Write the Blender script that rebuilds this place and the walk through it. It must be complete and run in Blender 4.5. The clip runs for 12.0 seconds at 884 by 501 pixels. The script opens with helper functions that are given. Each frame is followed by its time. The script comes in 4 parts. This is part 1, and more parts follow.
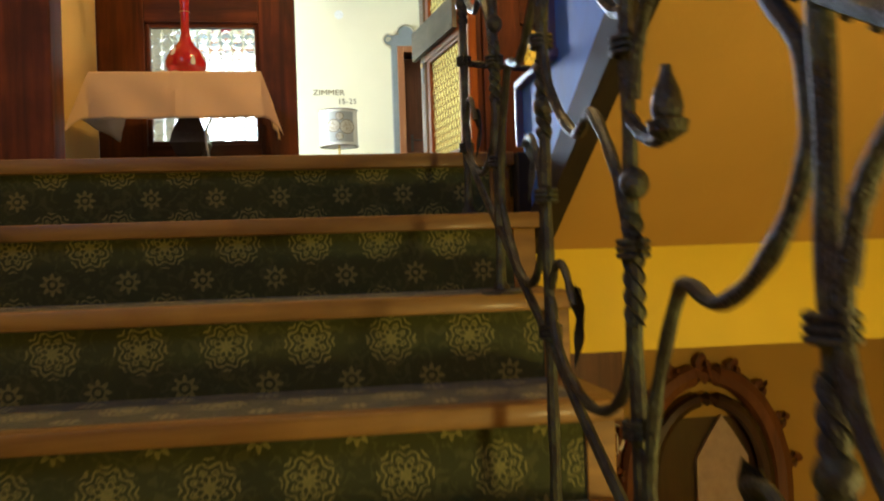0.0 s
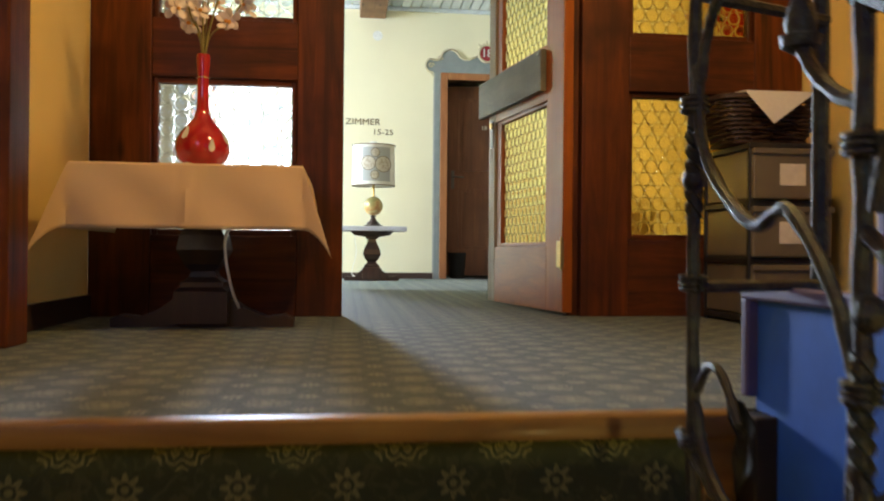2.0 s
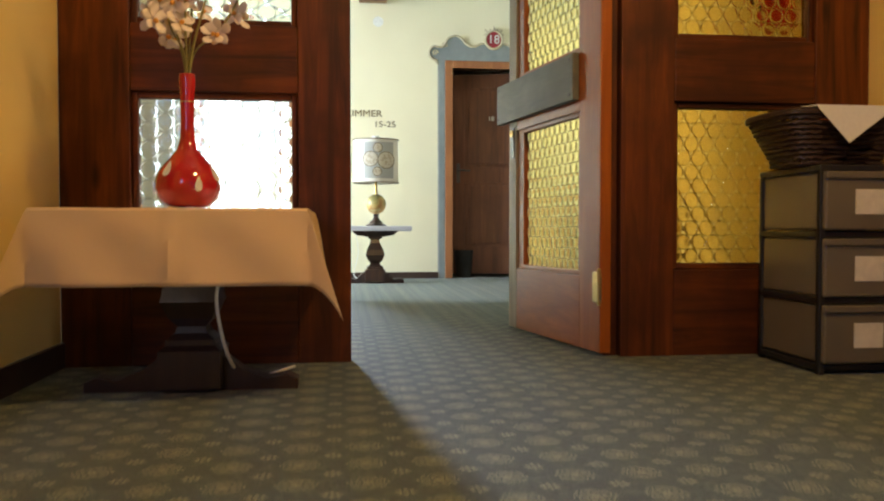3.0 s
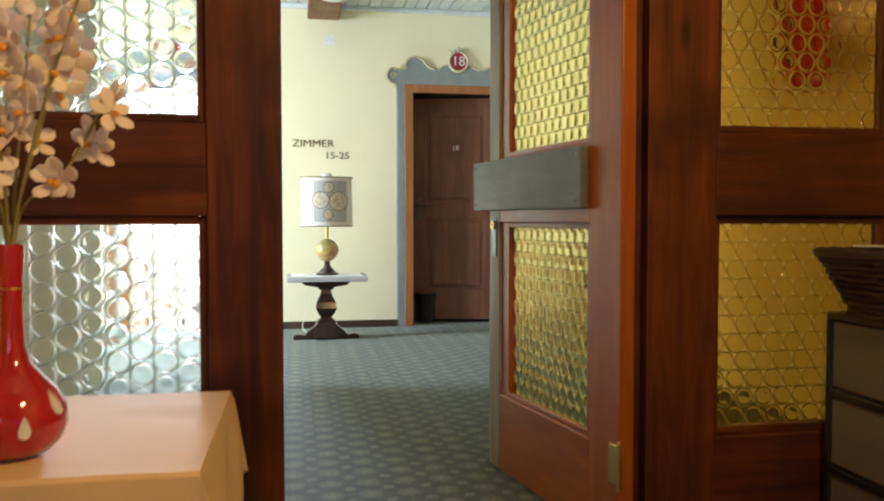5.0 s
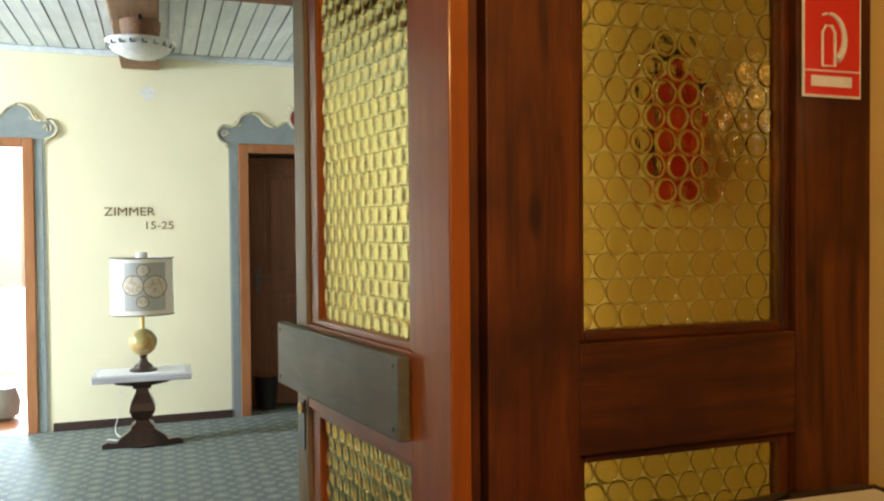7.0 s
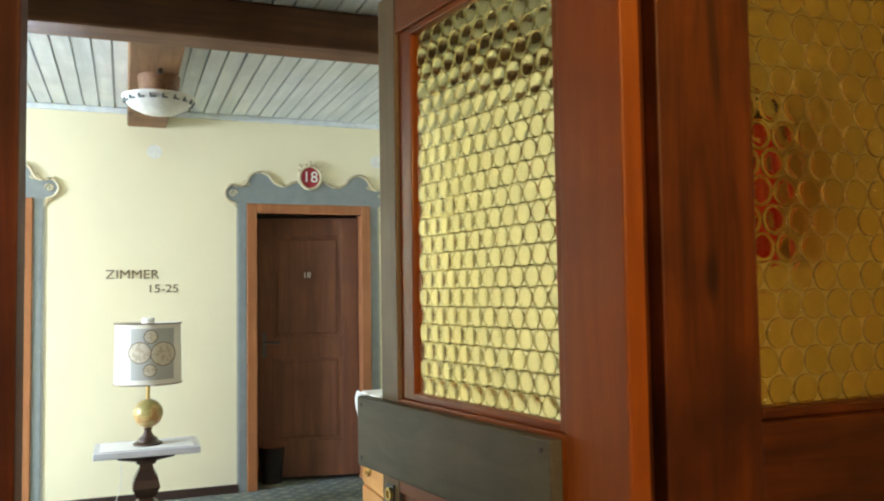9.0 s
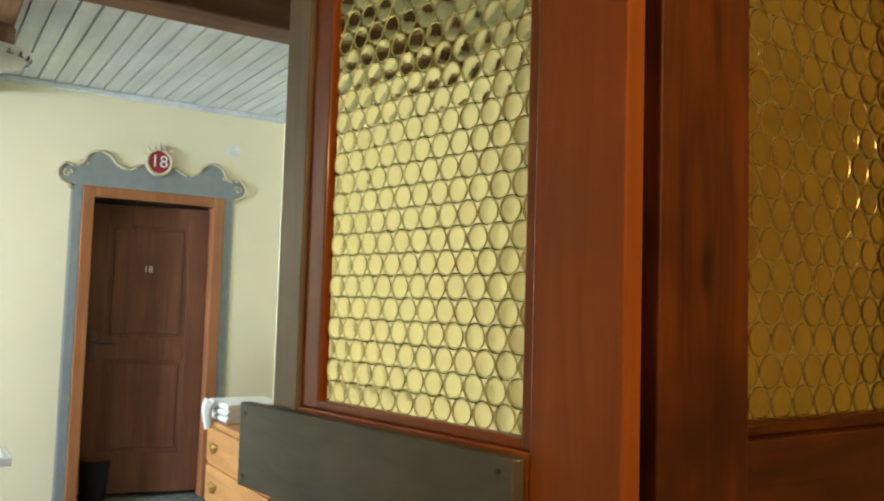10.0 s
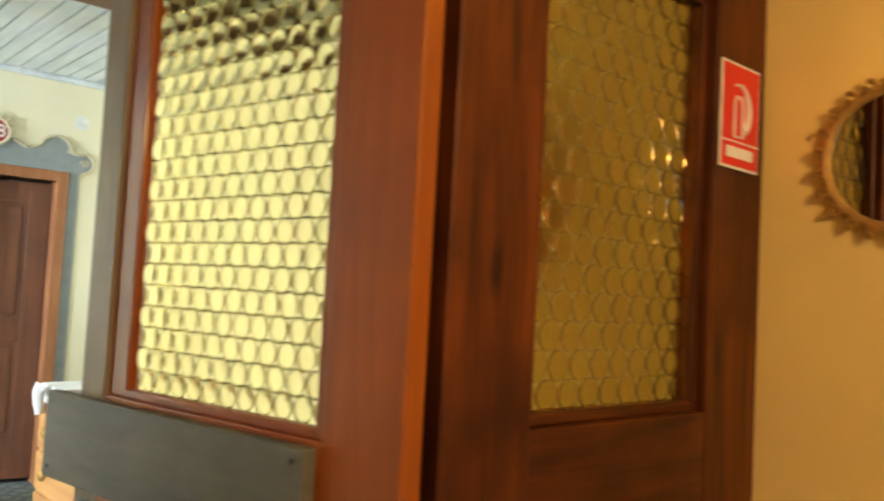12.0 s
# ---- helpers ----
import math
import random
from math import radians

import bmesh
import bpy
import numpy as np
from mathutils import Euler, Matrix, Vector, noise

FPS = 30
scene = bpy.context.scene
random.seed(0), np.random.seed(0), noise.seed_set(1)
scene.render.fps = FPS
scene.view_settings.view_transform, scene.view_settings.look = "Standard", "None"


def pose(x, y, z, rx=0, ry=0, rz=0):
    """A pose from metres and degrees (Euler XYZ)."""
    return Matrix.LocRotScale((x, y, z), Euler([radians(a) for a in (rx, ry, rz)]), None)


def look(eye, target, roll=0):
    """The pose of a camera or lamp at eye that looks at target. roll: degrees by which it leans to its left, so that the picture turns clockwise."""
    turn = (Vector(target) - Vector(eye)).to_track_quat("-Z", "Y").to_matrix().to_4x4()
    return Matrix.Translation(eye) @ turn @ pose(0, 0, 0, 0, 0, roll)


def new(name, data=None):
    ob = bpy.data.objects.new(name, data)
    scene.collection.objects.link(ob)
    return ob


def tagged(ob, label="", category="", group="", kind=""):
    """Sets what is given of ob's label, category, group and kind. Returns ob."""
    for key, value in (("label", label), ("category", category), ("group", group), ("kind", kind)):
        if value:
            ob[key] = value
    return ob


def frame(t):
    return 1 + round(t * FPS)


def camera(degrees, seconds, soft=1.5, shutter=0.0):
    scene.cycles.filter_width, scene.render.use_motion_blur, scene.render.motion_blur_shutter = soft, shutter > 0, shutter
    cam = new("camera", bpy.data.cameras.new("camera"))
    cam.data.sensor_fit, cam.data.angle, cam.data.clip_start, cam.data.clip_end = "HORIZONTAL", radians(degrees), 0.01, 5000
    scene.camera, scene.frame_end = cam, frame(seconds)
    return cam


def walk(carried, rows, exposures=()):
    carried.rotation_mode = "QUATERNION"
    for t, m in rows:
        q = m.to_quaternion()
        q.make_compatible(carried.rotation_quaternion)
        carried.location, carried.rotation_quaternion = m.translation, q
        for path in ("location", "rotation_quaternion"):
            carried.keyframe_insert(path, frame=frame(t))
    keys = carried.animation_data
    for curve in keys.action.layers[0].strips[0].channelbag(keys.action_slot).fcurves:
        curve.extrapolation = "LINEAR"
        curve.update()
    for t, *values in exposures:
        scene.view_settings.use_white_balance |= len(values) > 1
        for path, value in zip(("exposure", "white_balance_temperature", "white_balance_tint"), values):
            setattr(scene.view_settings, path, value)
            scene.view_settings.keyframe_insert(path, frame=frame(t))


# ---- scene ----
cam = camera(57.2, 12.0, 2.0, 0.5)
PATH = [
    (0, (0.464, 0.112, -0.274), (0.732, 2.094, -0.264), -1.9),
    (0.5, (0.403, 0.357, -0.154), (0.688, 2.337, -0.117), 1.7),
    (1, (0.328, 0.657, 0.005), (0.573, 2.642, 0.032), 1.6),
    (1.5, (0.331, 0.844, 0.107), (0.583, 2.828, 0.127), 0.3),
    (2, (0.325, 1.051, 0.253), (0.56, 3.038, 0.261), 0.5),
    (2.5, (0.26, 1.255, 0.381), (0.491, 3.242, 0.355), 0.5),
    (3, (0.281, 1.45, 0.464), (0.524, 3.434, 0.413), -0.0),
    (3.5, (0.293, 1.663, 0.623), (0.54, 3.647, 0.571), -0.0),
    (5.3, (0.366, 2.33, 1.01), (0.726, 4.295, 0.921), 0.0),
    (5.5, (0.379, 2.394, 1.075), (0.741, 4.359, 0.978), -0.0),
    (6, (0.463, 2.545, 1.172), (0.833, 4.508, 1.066), -0.5),
    (6.5, (0.626, 2.776, 1.276), (1.097, 4.718, 1.18), 0.2),
    (7, (0.685, 2.843, 1.395), (1.342, 4.731, 1.35), -0.5),
    (7.5, (0.638, 2.863, 1.402), (1.295, 4.752, 1.403), -0.3),
    (7.7, (0.626, 2.861, 1.406), (1.272, 4.753, 1.427), -0.3),
    (9.3, (0.412, 3.294, 1.402), (1.208, 5.125, 1.527), -1.1),
    (9.5, (0.407, 3.39, 1.393), (1.324, 5.163, 1.521), -1.0),
    (10, (0.395, 3.494, 1.359), (1.475, 5.172, 1.497), 1.7),
    (10.5, (0.386, 3.477, 1.369), (1.491, 5.138, 1.516), 2.6),
    (11, (0.399, 3.479, 1.358), (1.54, 5.115, 1.502), 4.2),
    (11.5, (0.408, 3.496, 1.345), (1.636, 5.068, 1.49), 5.3),
    (12, (0.463, 3.395, 1.381), (1.791, 4.886, 1.492), 3.0),
]
EXPOSURES = [(0, 0.34), (1.5, 0.12), (3, 0.08), (6, -0.08), (9.3, -0.06), (10.8, -0.04), (11.5, -0.08), (12, 0.42)]
walk(cam, [(t, look(eye, target, roll)) for t, eye, target, roll in PATH], EXPOSURES)

# ---- world and light ----
world = bpy.data.worlds.new("sky")
scene.world = world
world.use_nodes = True
wn = world.node_tree
sky = wn.nodes.new("ShaderNodeTexSky")
sky.sky_type, sky.sun_disc = "NISHITA", False
sky.sun_elevation, sky.sun_rotation = radians(40), radians(20)
wn.nodes["Background"].inputs[1].default_value = 0.15
wn.links.new(sky.outputs[0], wn.nodes["Background"].inputs[0])


def lamp(name, kind, m, watts, colour, size=0.1, size_y=None):
    data = bpy.data.lights.new(name, kind)
    data.energy, data.color = watts, colour
    if kind == "AREA":
        data.shape, data.size, data.size_y = "RECTANGLE", size, size_y or size
    else:
        data.shadow_soft_size = size
    ob = new(name, data)
    ob.matrix_world = m
    return ob


WARM = (1.0, 0.63, 0.24)
DAY = (0.68, 0.80, 1.0)
lamp("room_window_daylight", "AREA", look((-0.78, 12.05, 1.65), (-0.20, 8.0, 0.0)), 900, DAY, 0.5, 1.2)
lamp("corridor_window_daylight", "AREA", look((-4.42, 7.62, 1.75), (0.2, 7.4, 0.0)), 480, DAY, 0.75, 1.3)
lamp("stair_window_daylight", "AREA", look((-0.95, 0.15, 1.35), (1.1, 1.5, 0.1)), 15, (0.20, 0.45, 1.0), 0.8, 1.0)
lamp("landing_lamp_light", "POINT", pose(1.0, 2.55, 2.10), 68, WARM, 0.10)
lamp("lower_hall_lamp_light", "POINT", pose(1.75, 0.1, -0.85), 50, (1.0, 0.76, 0.27), 0.10)

# ---- materials ----
class Nodes:
    """A small helper to write shader arithmetic."""

    def __init__(self, name, rough=0.6, metal=0.0):
        self.mat = bpy.data.materials.new(name)
        self.mat.use_nodes = True
        self.tree = self.mat.node_tree
        self.bsdf = self.tree.nodes["Principled BSDF"]
        self.bsdf.inputs["Roughness"].default_value = rough
        self.bsdf.inputs["Metallic"].default_value = metal
        self.coords = self.tree.nodes.new("ShaderNodeTexCoord")
        self.geo = self.tree.nodes.new("ShaderNodeNewGeometry")

    def put(self, socket, value):
        if isinstance(value, bpy.types.NodeSocket):
            self.tree.links.new(value, socket)
        else:
            socket.default_value = value

    def m(self, op, a, b=0.0, c=0.0):
        n = self.tree.nodes.new("ShaderNodeMath")
        n.operation = op
        for k, v in enumerate((a, b, c)):
            self.put(n.inputs[k], v)
        return n.outputs[0]

    def place(self, scale=(1, 1, 1), world=True):
        n = self.tree.nodes.new("ShaderNodeMapping")
        self.put(n.inputs["Vector"], self.geo.outputs["Position"] if world else self.coords.outputs["Object"])
        n.inputs["Scale"].default_value = scale
        return n.outputs[0]

    def noise(self, scale, detail=4.0, at=None, rough=0.55, distort=0.0):
        n = self.tree.nodes.new("ShaderNodeTexNoise")
        n.inputs["Scale"].default_value = scale
        n.inputs["Detail"].default_value = detail
        n.inputs["Roughness"].default_value = rough
        n.inputs["Distortion"].default_value = distort
        self.put(n.inputs["Vector"], at or self.geo.outputs["Position"])
        return n.outputs[0]

    def ramp(self, fac, *stops):
        n = self.tree.nodes.new("ShaderNodeValToRGB")
        el = n.color_ramp.elements
        while len(el) < len(stops):
            el.new(0.5)
        for e, (p, c) in zip(el, stops):
            e.position, e.color = p, (*c, 1) if len(c) == 3 else c
        self.put(n.inputs[0], fac)
        return n.outputs[0]

    def mix(self, fac, a, b, kind="MIX"):
        n = self.tree.nodes.new("ShaderNodeMix")
        n.data_type, n.blend_type = "RGBA", kind
        self.put(n.inputs[0], fac)
        for k, v in ((6, a), (7, b)):
            self.put(n.inputs[k], (*v, 1) if isinstance(v, tuple) and len(v) == 3 else v)
        return n.outputs[2]

    def bump(self, height, strength=0.3, distance=0.002):
        n = self.tree.nodes.new("ShaderNodeBump")
        n.inputs["Strength"].default_value = strength
        n.inputs["Distance"].default_value = distance
        self.put(n.inputs["Height"], height)
        self.tree.links.new(n.outputs[0], self.bsdf.inputs["Normal"])

    def done(self, colour=None, rough=None):
        if colour is not None:
            self.put(self.bsdf.inputs["Base Color"], (*colour, 1) if isinstance(colour, tuple) and len(colour) == 3 else colour)
        if rough is not None:
            self.put(self.bsdf.inputs["Roughness"], rough)
        return self.mat


def plaster(name, colour, dirt=0.85):
    n = Nodes(name, 0.85)
    a, b = n.noise(1.3, 3), n.noise(160, 3)
    dark = tuple(c * dirt for c in colour)
    n.bump(n.m("ADD", b, n.m("MULTIPLY", n.noise(18, 3), 2.0)), 0.25, 0.002)
    return n.done(n.mix(n.ramp(a, (0.35, (0, 0, 0)), (0.7, (1, 1, 1))), dark, colour))


def wood(name, light, dark, along="z", rough=0.35, grain=1.0, knots=False, coat=0.0, shine=0.5):
    n = Nodes(name, rough)
    stretch = {"x": (0.9, 13, 13), "y": (13, 0.9, 13), "z": (13, 13, 0.9)}[along]
    info = n.tree.nodes.new("ShaderNodeObjectInfo")
    at = n.tree.nodes.new("ShaderNodeVectorMath")
    at.operation = "ADD"
    shift = n.tree.nodes.new("ShaderNodeCombineXYZ")
    for k in range(3):
        n.put(shift.inputs[k], n.m("MULTIPLY", info.outputs["Random"], 37.0 + 11 * k))
    n.put(at.inputs[0], n.place(stretch))
    n.put(at.inputs[1], shift.outputs[0])
    g = n.noise(1.6 * grain, 6, at.outputs[0], 0.6, 0.8)
    fine = n.noise(9.0 * grain, 3, at.outputs[0])
    blotch = n.noise(3.2, 4)
    col = n.mix(n.ramp(g, (0.32, (0, 0, 0)), (0.68, (1, 1, 1))), dark, light)
    col = n.mix(n.m("MULTIPLY", fine, 0.28), col, dark)
    col = n.mix(n.ramp(blotch, (0.45, (0, 0, 0)), (0.72, (0.85, 0.85, 0.85))), col, dark)
    if knots:
        v = n.tree.nodes.new("ShaderNodeTexVoronoi")
        v.inputs["Scale"].default_value = 1.0
        sc = {"x": (2.2, 7, 7), "y": (7, 2.2, 7), "z": (7, 7, 2.2)}[along]
        n.put(v.inputs["Vector"], n.place(sc))
        k = n.ramp(v.outputs["Distance"], (0.05, (1, 1, 1)), (0.14, (0, 0, 0)))
        col = n.mix(n.m("MULTIPLY", k, 0.8), col, tuple(c * 0.35 for c in dark))
    n.bump(n.m("ADD", g, fine), 0.15, 0.0015)
    n.bsdf.inputs["Specular IOR Level"].default_value = shine
    n.bsdf.inputs["Coat Weight"].default_value = coat
    n.bsdf.inputs["Coat Roughness"].default_value = 0.12
    return n.done(col, n.m("MULTIPLY_ADD", blotch, 0.25, rough - 0.1))


def carpet(name, across, along, base, motif, shift=0.0, size=1.0):
    """Woven carpet: rows of large rosettes, with small daisies in the gaps between them."""
    n = Nodes(name, 0.95)
    sep = n.tree.nodes.new("ShaderNodeSeparateXYZ")
    n.put(sep.inputs[0], n.geo.outputs["Position"])
    u, v = sep.outputs["XYZ".index(across)], n.m("ADD", sep.outputs["XYZ".index(along)], shift)
    P, Q = 0.165, 0.158
    u, v = n.m("DIVIDE", u, size), n.m("DIVIDE", v, size)
    if along == "Z":
        # the carpet runs on over each tread
        v = n.m("MULTIPLY_ADD", n.m("FLOOR", n.m("DIVIDE", sep.outputs[2], 0.18)), 0.265, v)

    def cell(du, dv):
        a = n.m("SUBTRACT", n.m("FRACT", n.m("ADD", n.m("DIVIDE", u, P), du)), 0.5)
        b = n.m("SUBTRACT", n.m("FRACT", n.m("ADD", n.m("DIVIDE", v, Q), dv)), 0.5)
        a, b = n.m("MULTIPLY", a, P), n.m("MULTIPLY", b, Q)
        r = n.m("SQRT", n.m("ADD", n.m("MULTIPLY", a, a), n.m("MULTIPLY", b, b)))
        return r, n.m("COSINE", n.m("MULTIPLY", n.m("ARCTAN2", b, a), 8.0))

    wob = n.m("MULTIPLY", n.m("SUBTRACT", n.noise(90, 2), 0.5), 0.012)
    r, c = cell(0.0, 0.0)
    r = n.m("ADD", r, wob)
    band = n.m("LESS_THAN", n.m("ABSOLUTE", n.m("SUBTRACT", r, n.m("MULTIPLY_ADD", c, 0.003, 0.037))), 0.0135)
    curls = n.m("GREATER_THAN", n.m("SINE", n.m("ADD", n.m("MULTIPLY", r, 520.0), n.m("MULTIPLY", c, 2.4))), 0.35)
    ring = n.m("MULTIPLY", band, curls)
    curl = n.m("LESS_THAN", n.m("ABSOLUTE", n.m("SUBTRACT", r, n.m("MULTIPLY_ADD", c, -0.004, 0.021))), 0.0022)
    r2, c2 = cell(0.5, 0.5)
    r2 = n.m("ADD", r2, n.m("MULTIPLY", wob, 0.5))
    daisy = n.m("LESS_THAN", r2, n.m("MULTIPLY_ADD", c2, 0.006, 0.021))
    eye_ = n.m("LESS_THAN", n.m("ABSOLUTE", n.m("SUBTRACT", r2, 0.009)), 0.003)
    daisy = n.m("MULTIPLY", daisy, n.m("SUBTRACT", 1.0, eye_))
    core = n.m("LESS_THAN", r, n.m("MULTIPLY_ADD", c, 0.003, 0.013))
    pat = n.m("MAXIMUM", n.m("MAXIMUM", ring, core), n.m("MAXIMUM", curl, daisy))
    pat = n.m("MULTIPLY", pat, n.m("MULTIPLY_ADD", n.noise(240, 2), 1.0, 0.25))
    tone = n.noise(2.2, 4)
    vine = n.ramp(n.noise(34, 2, distort=1.5), (0.52, (0, 0, 0)), (0.60, (0.28, 0.28, 0.28)))
    b = n.mix(tone, tuple(x * 0.7 for x in base), tuple(x * 1.3 for x in base))
    b = n.mix(vine, b, tuple((x + y) / 2 for x, y in zip(base, motif)))
    n.bump(n.m("ADD", n.noise(900, 2), n.m("MULTIPLY", pat, 0.4)), 0.5, 0.003)
    n.bsdf.inputs["Sheen Weight"].default_value = 0.15
    return n.done(n.mix(pat, b, motif))


def plain(name, colour, rough=0.5, metal=0.0, vary=0.25, scale=30, bump=0.15, coat=0.0):
    n = Nodes(name, rough, metal)
    f = n.noise(scale, 4)
    n.bump(n.noise(scale * 6, 3), bump, 0.001)
    n.bsdf.inputs["Coat Weight"].default_value = coat
    return n.done(n.mix(f, tuple(c * (1 - vary) for c in colour), tuple(min(1, c * (1 + vary)) for c in colour)))


def glass(name, tint, rough=0.03, ior=1.36):
    n = Nodes(name, rough)
    n.bsdf.inputs["Transmission Weight"].default_value = 1.0
    n.bsdf.inputs["IOR"].default_value = ior
    n.bump(n.noise(70, 2), 0.25, 0.002)
    return n.done(tint)


def sheet_glass(name, tint, gloss=0.08):
    """Thin sheet: tinted, see-through, with a little shine."""
    n = Nodes(name)
    t = n.tree.nodes.new("ShaderNodeBsdfTransparent")
    t.inputs[0].default_value = (*tint, 1)
    g = n.tree.nodes.new("ShaderNodeBsdfGlossy")
    g.inputs["Roughness"].default_value = 0.05
    mix = n.tree.nodes.new("ShaderNodeMixShader")
    mix.inputs[0].default_value = gloss
    n.tree.links.new(t.outputs[0], mix.inputs[1])
    n.tree.links.new(g.outputs[0], mix.inputs[2])
    n.tree.links.new(mix.outputs[0], n.tree.nodes["Material Output"].inputs[0])
    return n.mat


def glowing(name, colour, strength):
    n = Nodes(name)
    n.bsdf.inputs["Emission Color"].default_value = (*colour, 1)
    n.bsdf.inputs["Emission Strength"].default_value = strength
    return n.done(colour)


def iron():
    n = Nodes("wrought_iron", 0.42, 0.55)
    f, g = n.noise(28, 5), n.noise(220, 3)
    n.bump(n.m("ADD", n.m("MULTIPLY", f, 2.0), g), 0.8, 0.004)
    return n.done(n.mix(n.ramp(f, (0.45, (0, 0, 0)), (0.7, (1, 1, 1))), (0.030, 0.030, 0.026), (0.070, 0.085, 0.050)),
                  n.m("MULTIPLY_ADD", g, 0.3, 0.28))


WALL_LAND = plaster("ochre_plaster", (0.90, 0.67, 0.23))
WALL_HALL = plaster("pale_yellow_plaster", (0.86, 0.80, 0.57), 0.95)
WALL_DEEP = plaster("deep_yellow_plaster", (0.82, 0.64, 0.06))
# Yellow plaster whose colour already holds the browner shading of the undersides.
SHADED_PLASTER = plaster("shaded_yellow_plaster", (0.52, 0.33, 0.08))
WHITE = plaster("white_plaster", (0.8, 0.8, 0.78))
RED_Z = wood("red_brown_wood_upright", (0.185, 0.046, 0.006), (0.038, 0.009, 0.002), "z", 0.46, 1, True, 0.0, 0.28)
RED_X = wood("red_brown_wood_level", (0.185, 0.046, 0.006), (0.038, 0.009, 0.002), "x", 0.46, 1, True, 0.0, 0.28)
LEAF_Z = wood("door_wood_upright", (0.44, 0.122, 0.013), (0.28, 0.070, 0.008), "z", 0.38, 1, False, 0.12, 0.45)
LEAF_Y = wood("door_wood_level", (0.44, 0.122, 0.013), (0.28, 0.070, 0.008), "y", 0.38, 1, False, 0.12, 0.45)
LEAF_EDGE = wood("pale_door_wood", (0.36, 0.28, 0.17), (0.22, 0.16, 0.09), "z", 0.45)
BAR = wood("grey_green_wood", (0.17, 0.165, 0.12), (0.10, 0.10, 0.075), "y", 0.5)
NOSE = wood("step_edge_wood", (0.31, 0.18, 0.042), (0.15, 0.075, 0.016), "x", 0.5, 1, True, 0.05, 0.35)
DARK = wood("dark_stained_wood", (0.060, 0.026, 0.014), (0.025, 0.011, 0.008), "z", 0.32, 1, False, 0.3)
DOOR_Z = wood("room_door_wood", (0.22, 0.085, 0.035), (0.11, 0.040, 0.020), "z", 0.42)
FRAME_Z = wood("door_frame_wood", (0.45, 0.19, 0.075), (0.30, 0.11, 0.04), "z", 0.4)
PINE = wood("pine_wood", (0.62, 0.33, 0.11), (0.45, 0.20, 0.06), "y", 0.38)
BEAM = wood("beam_wood", (0.33, 0.17, 0.075), (0.17, 0.08, 0.035), "y", 0.6, 1, True)
BEAM_X = wood("beam_wood_level", (0.26, 0.12, 0.05), (0.12, 0.05, 0.025), "x", 0.6, 1, True)
WASHED = wood("whitewashed_boards", (0.86, 0.90, 0.92), (0.62, 0.67, 0.69), "y", 0.6, 0.6)
FLOORWOOD = wood("parquet_wood", (0.40, 0.19, 0.08), (0.25, 0.10, 0.04), "y", 0.3)
CARPET = carpet("carpet_floor", "X", "Y", (0.038, 0.060, 0.045), (0.26, 0.28, 0.165), 0.0, 0.79)
# Risers get darker carpet colours than the treads, standing in for their shade.
CARPET_RISER_SHADED = carpet("carpet_riser_shaded", "X", "Z", (0.034, 0.044, 0.008), (0.22, 0.21, 0.06), 0.054)
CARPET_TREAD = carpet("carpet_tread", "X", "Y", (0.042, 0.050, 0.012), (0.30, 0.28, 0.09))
IRON = iron()
BLUE = plain("blue_stringer_side", (0.024, 0.15, 0.66), 0.7, 0, 0.3, 9, 0.6)
PURPLE = plain("violet_edge_paint", (0.10, 0.09, 0.22), 0.5)
# Near-black: shade below the steps and landing edge is put into this colour.
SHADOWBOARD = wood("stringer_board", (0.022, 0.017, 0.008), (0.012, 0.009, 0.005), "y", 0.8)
CLOTH = plain("peach_linen", (0.74, 0.54, 0.32), 0.9, 0, 0.06, 6, 0.4)
TOWEL = plain("white_towel", (0.75, 0.74, 0.68), 0.95, 0, 0.08, 90, 0.6)
REDGLAZE = plain("red_glaze", (0.45, 0.012, 0.018), 0.10, 0, 0.2, 14, 0.03, 0.8)
PETAL = plain("orchid_petal", (0.80, 0.70, 0.62), 0.6, 0, 0.15, 40)
PETAL_HEART = plain("orchid_heart", (0.70, 0.32, 0.05), 0.6)
STEM = plain("flower_stem", (0.25, 0.22, 0.06), 0.6)
GOLD = plain("aged_gold", (0.50, 0.30, 0.09), 0.4, 0.7)
BRASS = plain("brass", (0.62, 0.44, 0.16), 0.3, 0.9)
STEEL = plain("dark_steel", (0.12, 0.12, 0.12), 0.3, 0.9)
GREY = plain("grey_blue_paint", (0.24, 0.27, 0.27), 0.7, 0, 0.25, 12)
GREYEDGE = plain("grey_shadow_paint", (0.38, 0.38, 0.33), 0.7)
SCROLL = plain("scroll_edge_paint", (0.60, 0.52, 0.34), 0.7)
BADGE = plain("crimson_paint", (0.34, 0.02, 0.03), 0.6)
LETTER = plain("letter_paint", (0.16, 0.11, 0.05), 0.8)
PALE = plain("pale_paint", (0.82, 0.80, 0.74), 0.6)
SIGNRED = plain("sign_red", (0.72, 0.03, 0.02), 0.4, 0, 0.05)
BLACK = plain("black_plastic", (0.015, 0.015, 0.016), 0.4)
CLEARDRAWER = plain("frosted_plastic", (0.15, 0.13, 0.095), 0.35, 0, 0.12, 5)
PAPER = plain("paper_tag", (0.72, 0.68, 0.58), 0.8)
WICKER = plain("dark_wicker", (0.035, 0.018, 0.012), 0.5, 0, 0.4, 60)
MARBLE = plain("pale_stone", (0.55, 0.55, 0.60), 0.25, 0, 0.15, 8)
BASEBOARD = plain("dark_skirting", (0.05, 0.028, 0.022), 0.4)
MIRROR = plain("mirror_silver", (0.85, 0.85, 0.85), 0.02, 1.0, 0.0, 1, 0.0)
